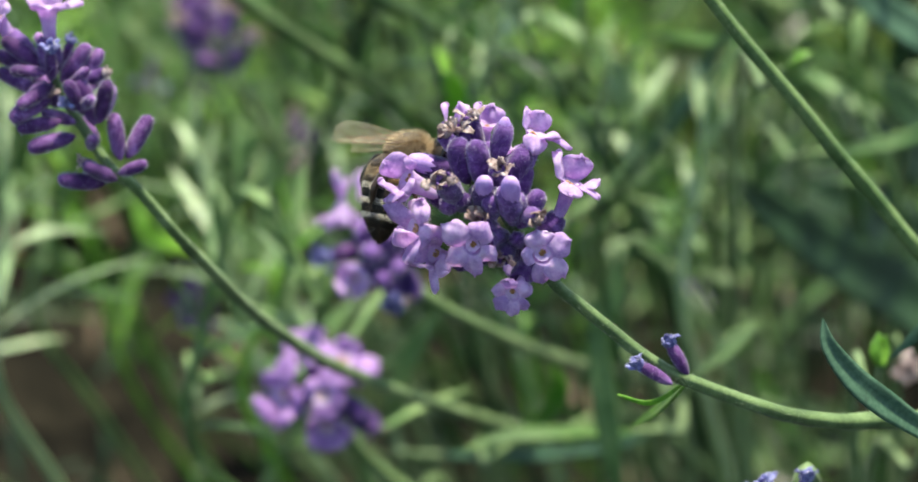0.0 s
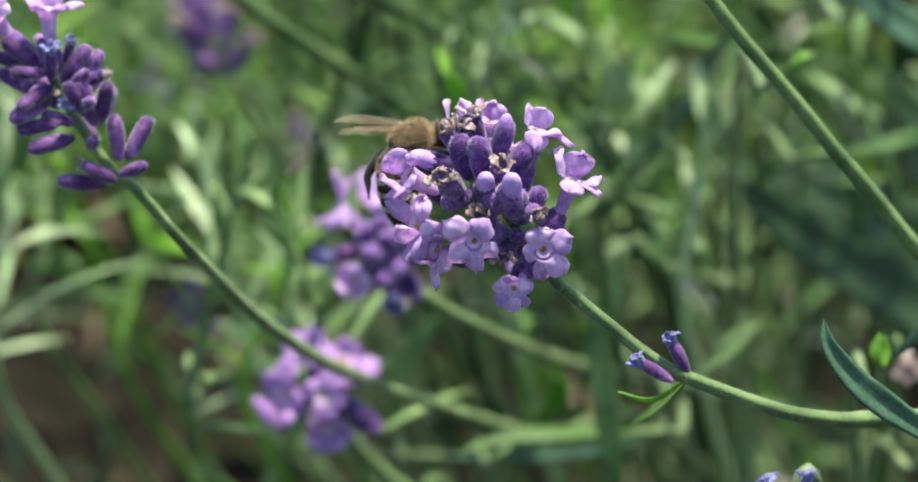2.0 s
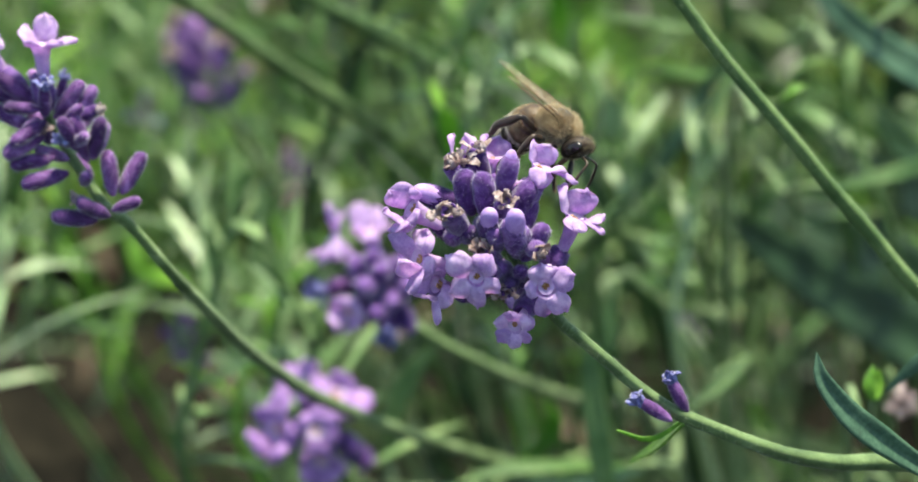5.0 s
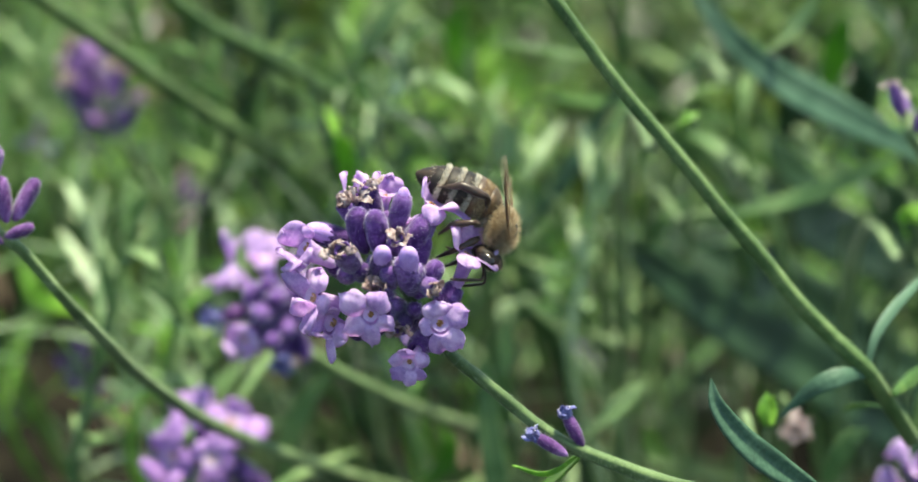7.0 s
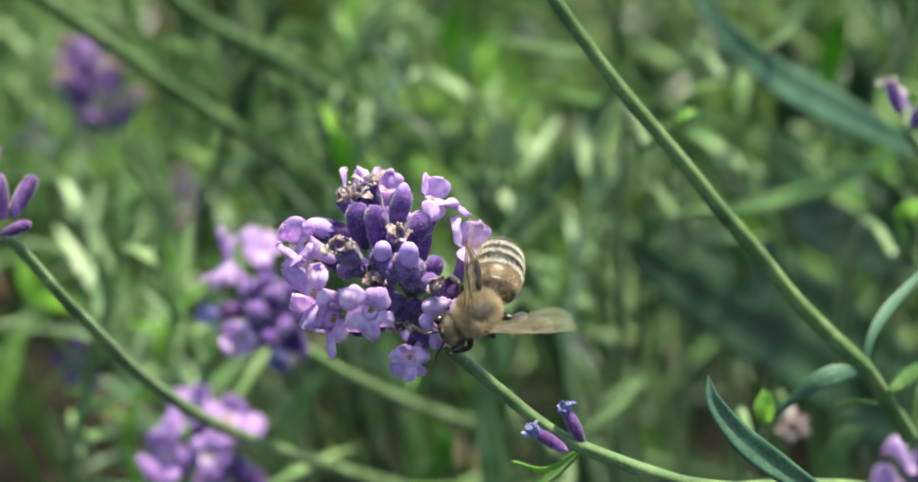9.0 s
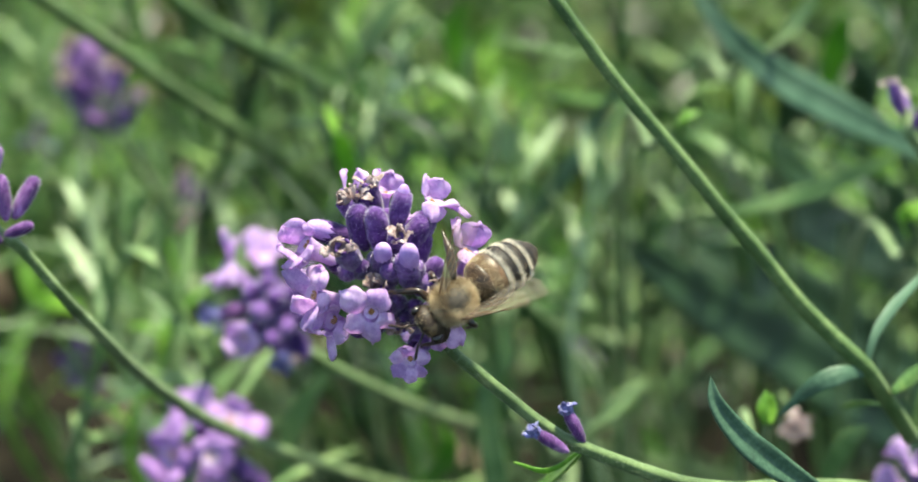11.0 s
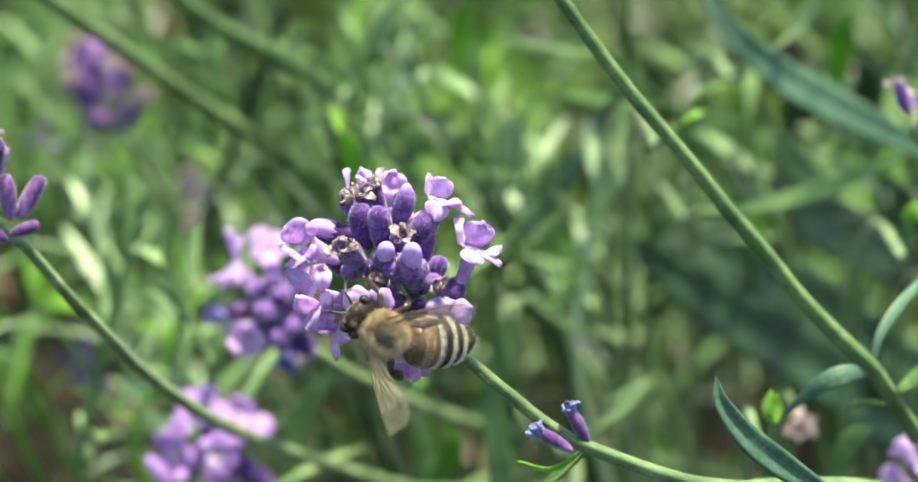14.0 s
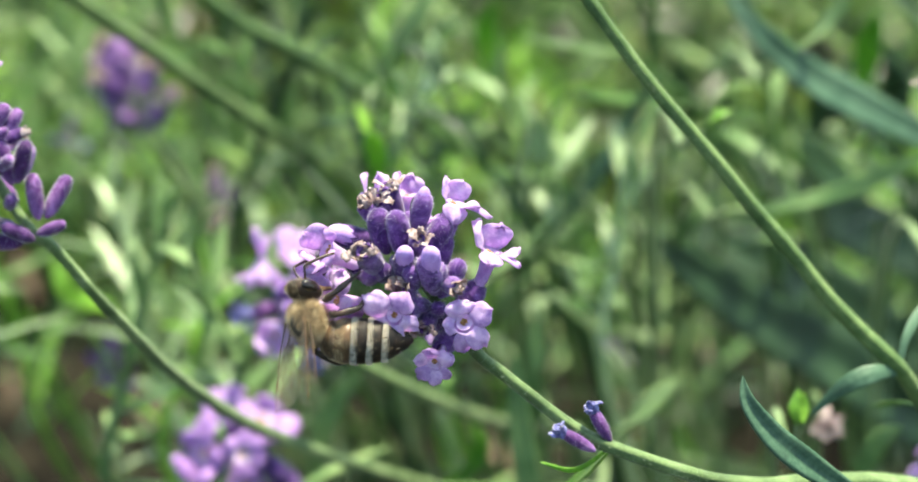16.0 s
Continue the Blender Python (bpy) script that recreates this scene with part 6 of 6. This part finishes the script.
# seconds, place on the bush's face (millimetres), the way the bee looks, the way its back looks, the way its abdomen points, the way the abdomen's back looks
BEE = [
    (0.0, (-15.76, 3.08, -4.00), (1.00, 0.05, -0.30), (-0.25, 1.00, 0.25), (-0.18, -0.98, 0.04), (-1.00, 0.00, 0.75)),
    (0.5, (-15.36, 3.36, -4.00), (1.00, 0.05, -0.30), (-0.25, 1.00, 0.25), (-0.16, -0.99, 0.03), (-1.00, 0.00, 0.75)),
    (1.0, (-15.99, 3.33, -4.00), (1.00, 0.05, -0.30), (-0.25, 1.00, 0.25), (-0.17, -0.99, 0.03), (-1.00, 0.00, 0.75)),
    (1.5, (-16.38, 2.77, -4.00), (1.00, 0.05, -0.30), (-0.25, 1.00, 0.25), (-0.22, -0.97, 0.04), (-1.00, 0.00, 0.75)),
    (2.0, (-15.78, 4.35, -7.00), (0.90, 0.25, -0.40), (-0.35, 0.95, 0.10), (0.04, -0.99, -0.16), (-1.00, 0.00, 0.40)),
    (2.5, (-12.26, 6.63, -9.50), (1.00, 0.15, 0.00), (-0.15, 1.00, 0.20), (-0.19, -0.85, -0.48), (-1.00, 0.10, 0.40)),
    (3.0, (-9.94, 7.11, -10.00), (0.95, -0.20, 0.25), (0.10, 1.00, 0.20), (-0.23, -0.79, -0.57), (-0.90, 0.40, 0.40)),
    (3.5, (-8.58, 7.66, -10.00), (0.85, -0.20, 0.50), (0.10, 1.00, 0.25), (-0.28, -0.75, -0.60), (-0.90, 0.40, 0.40)),
    (4.0, (-2.06, 8.57, -4.00), (0.75, -0.60, 0.35), (0.30, 0.90, 0.20), (-0.43, -0.33, -0.84), (-0.20, 1.00, 0.10)),
    (4.2, (-1.36, 9.10, -4.00), (0.75, -0.62, 0.35), (0.30, 0.90, 0.20), (-0.43, -0.32, -0.84), (-0.20, 1.00, 0.10)),
    (6.3, (2.01, 5.23, -2.00), (0.55, -0.80, 0.20), (0.70, 0.65, 0.10), (-0.73, 0.07, -0.68), (0.10, 1.00, 0.15)),
    (6.5, (2.91, 3.89, -2.00), (0.35, -0.92, 0.10), (0.85, 0.40, 0.15), (-0.86, 0.08, -0.50), (0.15, 1.00, 0.20)),
    (7.0, (3.48, 1.19, 1.50), (-0.22, -0.95, 0.10), (0.95, -0.15, 0.20), (-0.89, 0.46, 0.03), (0.35, 0.95, 0.20)),
    (7.5, (3.79, 0.74, 2.50), (-0.35, -0.92, 0.15), (0.93, -0.30, 0.15), (-0.58, 0.37, 0.73), (0.65, 0.75, 0.10)),
    (8.0, (4.73, 1.05, 2.50), (0.05, -1.00, 0.05), (1.00, 0.10, 0.20), (-0.78, 0.62, 0.03), (0.60, 0.80, 0.20)),
    (8.5, (2.82, -2.11, 4.00), (-0.30, -0.92, 0.25), (0.62, -0.05, 0.78), (-0.04, 0.92, -0.39), (0.35, 0.15, 0.92)),
    (9.0, (1.61, -6.68, 8.50), (-0.78, -0.58, 0.15), (0.30, 0.05, 0.95), (0.15, 0.68, -0.72), (0.25, 0.30, 0.92)),
    (9.2, (1.61, -6.63, 8.50), (-0.78, -0.58, 0.15), (0.30, 0.05, 0.95), (0.15, 0.66, -0.74), (0.25, 0.30, 0.92)),
    (11.3, (-0.96, -5.53, 9.50), (-0.75, -0.62, 0.15), (0.15, 0.05, 0.98), (0.76, 0.43, -0.48), (0.05, 0.30, 0.95)),
    (11.5, (-0.99, -5.48, 9.50), (-0.75, -0.62, 0.15), (0.15, 0.05, 0.98), (0.77, 0.43, -0.48), (0.05, 0.30, 0.95)),
    (12.0, (-1.10, -4.89, 9.50), (-0.62, -0.78, 0.15), (0.15, 0.05, 0.98), (0.62, 0.49, -0.61), (0.05, 0.30, 0.95)),
    (12.5, (-0.94, -5.18, 9.50), (-0.60, -0.80, 0.15), (0.15, 0.05, 0.98), (0.61, 0.51, -0.60), (0.05, 0.30, 0.95)),
    (13.0, (-1.47, -4.72, 10.00), (-0.97, -0.35, 0.10), (0.05, 0.00, 1.00), (0.31, 0.06, -0.95), (-0.20, 0.20, 0.95)),
    (13.3, (-1.75, -4.95, 10.00), (-0.98, -0.28, 0.10), (0.05, -0.03, 1.00), (0.33, 0.10, -0.94), (-0.20, 0.18, 0.95)),
    (13.5, (-4.05, -9.25, 10.00), (-0.98, 0.15, 0.10), (0.05, -0.20, 0.98), (0.41, 0.37, -0.83), (-0.20, 0.10, 0.97)),
    (14.0, (-7.55, -8.49, 10.50), (-0.82, 0.55, 0.10), (0.00, -0.20, 0.98), (0.80, 0.03, -0.59), (0.05, -0.10, 0.97)),
    (14.5, (-8.51, -8.17, 10.50), (-0.78, 0.62, 0.00), (0.00, -0.20, 0.98), (0.92, -0.39, 0.02), (0.05, -0.20, 0.97)),
    (15.0, (-11.94, -9.63, 10.00), (-0.60, 0.80, 0.00), (-0.45, -0.40, 0.80), (0.94, -0.33, 0.01), (-0.30, -0.60, 0.75)),
    (15.5, (-13.93, -7.44, 8.50), (-0.38, 0.92, 0.00), (-0.75, -0.25, 0.60), (0.97, -0.24, -0.00), (-0.30, -0.75, 0.60)),
    (16.0, (-16.98, -7.47, 7.50), (-0.32, 0.94, 0.00), (-0.80, -0.20, 0.55), (1.00, -0.06, -0.03), (-0.10, -0.85, 0.55)),
]
# seconds, then for the wing of one side and of the other: the way it points and the way its upper face looks
WINGS = [
    (0, (-0.98, 0.0, 0.2), (0.1, 0.5, 0.85), (-0.9, -0.1, -0.4), (0.1, 0.95, 0.3)),
    (0.5, (-0.94, 0.24, 0.25), (0.2, 0.4, 0.9), (-0.92, -0.2, -0.3), (0.0, 0.9, 0.4)),
    (1, (-0.95, 0.14, 0.25), (0.2, 0.4, 0.9), (-0.9, -0.25, -0.3), (0.0, 0.9, 0.4)),
    (1.5, (-0.97, 0.08, 0.25), (0.2, 0.4, 0.9), (-0.88, -0.35, -0.3), (0.0, 0.9, 0.4)),
    (2, (-0.97, 0.0, -0.2), (0.0, 0.9, 0.4), (-0.85, -0.1, -0.5), (0.0, 0.95, 0.3)),
    (2.5, (-0.98, -0.06, 0.1), (0.0, 0.75, 0.65), (-0.9, 0.1, -0.4), (0.0, 0.95, 0.3)),
    (3, (-0.95, -0.22, 0.1), (0.0, 0.95, 0.3), (-0.85, 0.05, -0.5), (0.0, 0.95, 0.3)),
    (3.5, (-0.99, 0.05, 0.1), (0.0, 0.9, 0.4), (-0.85, 0.05, -0.5), (0.0, 0.95, 0.3)),
    (4, (-0.8, 0.45, -0.15), (0.3, 0.9, 0.3), (-0.7, 0.3, -0.6), (0.2, 0.95, 0.2)),
    (4.2, (-0.78, 0.5, -0.15), (0.35, 0.88, 0.3), (-0.68, 0.35, -0.6), (0.2, 0.95, 0.2)),
    (6.3, (-0.5, 0.85, 0.0), (0.8, 0.5, 0.15), (-0.55, 0.75, -0.35), (0.8, 0.5, 0.1)),
    (6.5, (-0.38, 0.92, 0.0), (0.9, 0.35, 0.15), (-0.48, 0.82, -0.3), (0.85, 0.45, 0.1)),
    (7, (-0.1, 0.88, 0.45), (0.95, 0.1, 0.2), (-0.15, 0.97, -0.2), (0.95, 0.1, 0.25)),
    (7.5, (0.15, 0.88, 0.45), (0.95, -0.15, 0.2), (-0.08, 0.98, -0.2), (0.95, 0.1, 0.25)),
    (8, (-0.25, 0.95, 0.15), (0.95, 0.25, 0.15), (-0.28, 0.92, -0.25), (0.95, 0.25, 0.1)),
    (8.5, (0.12, 0.96, 0.25), (0.8, -0.1, 0.6), (0.86, 0.45, 0.15), (0.0, -0.3, 0.95)),
    (9, (0.05, 0.98, -0.1), (0.6, 0.0, 0.8), (0.98, 0.02, -0.05), (0.0, 0.45, 0.9)),
    (9.2, (0.05, 0.98, -0.1), (0.6, 0.0, 0.8), (0.98, 0.02, -0.05), (0.0, 0.45, 0.9)),
    (11.3, (0.25, 0.95, 0.1), (0.5, -0.1, 0.85), (0.94, 0.3, 0.1), (-0.2, 0.5, 0.85)),
    (11.5, (0.25, 0.95, 0.1), (0.5, -0.1, 0.85), (0.94, 0.3, 0.1), (-0.2, 0.5, 0.85)),
    (12, (0.0, 0.98, 0.15), (0.5, -0.1, 0.85), (0.82, 0.55, 0.1), (-0.3, 0.45, 0.85)),
    (12.5, (-0.08, 0.98, 0.15), (0.5, -0.1, 0.85), (0.8, 0.58, 0.1), (-0.3, 0.45, 0.85)),
    (13, (0.35, 0.92, 0.1), (0.3, -0.1, 0.95), (0.92, -0.35, 0.0), (0.0, 0.1, 0.98)),
    (13.3, (0.45, 0.88, 0.1), (0.25, -0.1, 0.95), (0.88, -0.45, 0.0), (0.0, 0.1, 0.98)),
    (13.5, (0.88, 0.4, 0.1), (0.0, -0.2, 0.95), (0.55, -0.82, 0.1), (0.1, 0.2, 0.95)),
    (14, (0.97, 0.15, 0.1), (-0.1, -0.2, 0.95), (0.26, -0.96, 0.05), (0.1, 0.1, 0.98)),
    (14.5, (0.97, 0.02, 0.12), (-0.1, -0.3, 0.95), (0.22, -0.97, 0.05), (0.1, 0.1, 0.98)),
    (15, (0.75, -0.5, 0.3), (-0.3, -0.2, 0.9), (0.1, -0.99, 0.0), (-0.1, 0.0, 0.98)),
    (15.5, (0.25, -0.9, 0.3), (-0.75, 0.0, 0.6), (-0.1, -0.98, 0.1), (-0.5, 0.1, 0.85)),
    (16, (0.1, -0.95, 0.25), (-0.85, 0.0, 0.5), (-0.06, -0.99, 0.1), (-0.6, 0.1, 0.8)),
]
# where single legs reach out to the flower: leg, first and last second, the way its foot lies from its hip
REACHING = [
    (2, 6.6, 8.2, (-0.95, -0.22, 0.15)),
    (4, 6.6, 8.2, (-0.85, 0.45, 0.3)),
    (4, 8.5, 13.1, (-0.22, 0.95, 0.2)),
    (0, 11.0, 13.1, (-0.95, 0.2, 0.0)),
    (2, 14.4, 16.0, (0.88, 0.42, 0.1)),
    (0, 14.4, 16.0, (0.75, 0.6, 0.1)),
]


def facing(forward, up):
    """The turn whose x points forward and whose z lies near up."""
    x = Vector(forward).normalized()
    z = (Vector(up) - x * Vector(up).dot(x)).normalized()
    return Matrix((x, z.cross(x), z)).transposed()


def motions():
    walk(main, [(t, BUSH @ Matrix.Translation((ORIGIN + Vector((x, y, 0))) * UNIT) @ pose(0, 0, 0, 0, 0, a)) for t, x, y, a in SWAY])
    walk(beside, [(t, BUSH @ Matrix.Translation((BESIDE + Vector((x, y, 0))) * UNIT)) for t, x, y in BESIDE_SWAY])
    turns = [(t, facing(forward, up)) for t, _, forward, up, _, _ in BEE]
    walk(bee, [(t, BUSH @ Matrix.Translation(Vector(at) * UNIT) @ facing(forward, up).to_4x4()) for t, at, forward, up, _, _ in BEE])
    walk(abdomen, [(t, pose(-1.9 * UNIT, 0, -0.25 * UNIT) @ (facing(forward, up).transposed() @ facing(-Vector(tail), tail_up)).to_4x4()) for t, _, forward, up, tail, tail_up in BEE])
    for wing, side, back in wings:
        rows = []
        for (t, body), (_, near, near_up, far, far_up) in zip(turns, WINGS):
            points, face = (far, far_up) if side > 0 else (near, near_up)
            lag = Matrix.Rotation(-side * 0.16 * back, 3, "Z")
            rows.append((t, pose((0.5 - 0.9 * back) * UNIT, side * 1.3 * UNIT, (1.35 - 0.25 * back) * UNIT) @ (body.transposed() @ facing(-Vector(points), face) @ lag).to_4x4()))
        walk(wing, rows)
    for k, (leg, hip, side, foot) in enumerate(legs):
        rows = []
        for t, body in turns:
            a, b = 9 * math.sin(2.1 * t + 1.7 * k), 7 * math.sin(1.3 * t + 2.3 * k)
            turn = pose(0, 0, 0, a, b, b)
            for which, first, last, way in REACHING:
                if which == k and first <= t <= last:
                    turn = foot.rotation_difference(body.transposed() @ Vector(way)).to_matrix().to_4x4()
            rows.append((t, pose(hip.x * UNIT, hip.y * UNIT, hip.z * UNIT) @ turn))
        walk(leg, rows)
    walk(bee_head, [(i * 0.8, pose(2.75 * UNIT, 0, -0.5 * UNIT, 3 * math.sin(i * 1.9), 28 + 6 * math.sin(i * 1.3), 4 * math.sin(i * 2.7))) for i in range(21)])


motions()
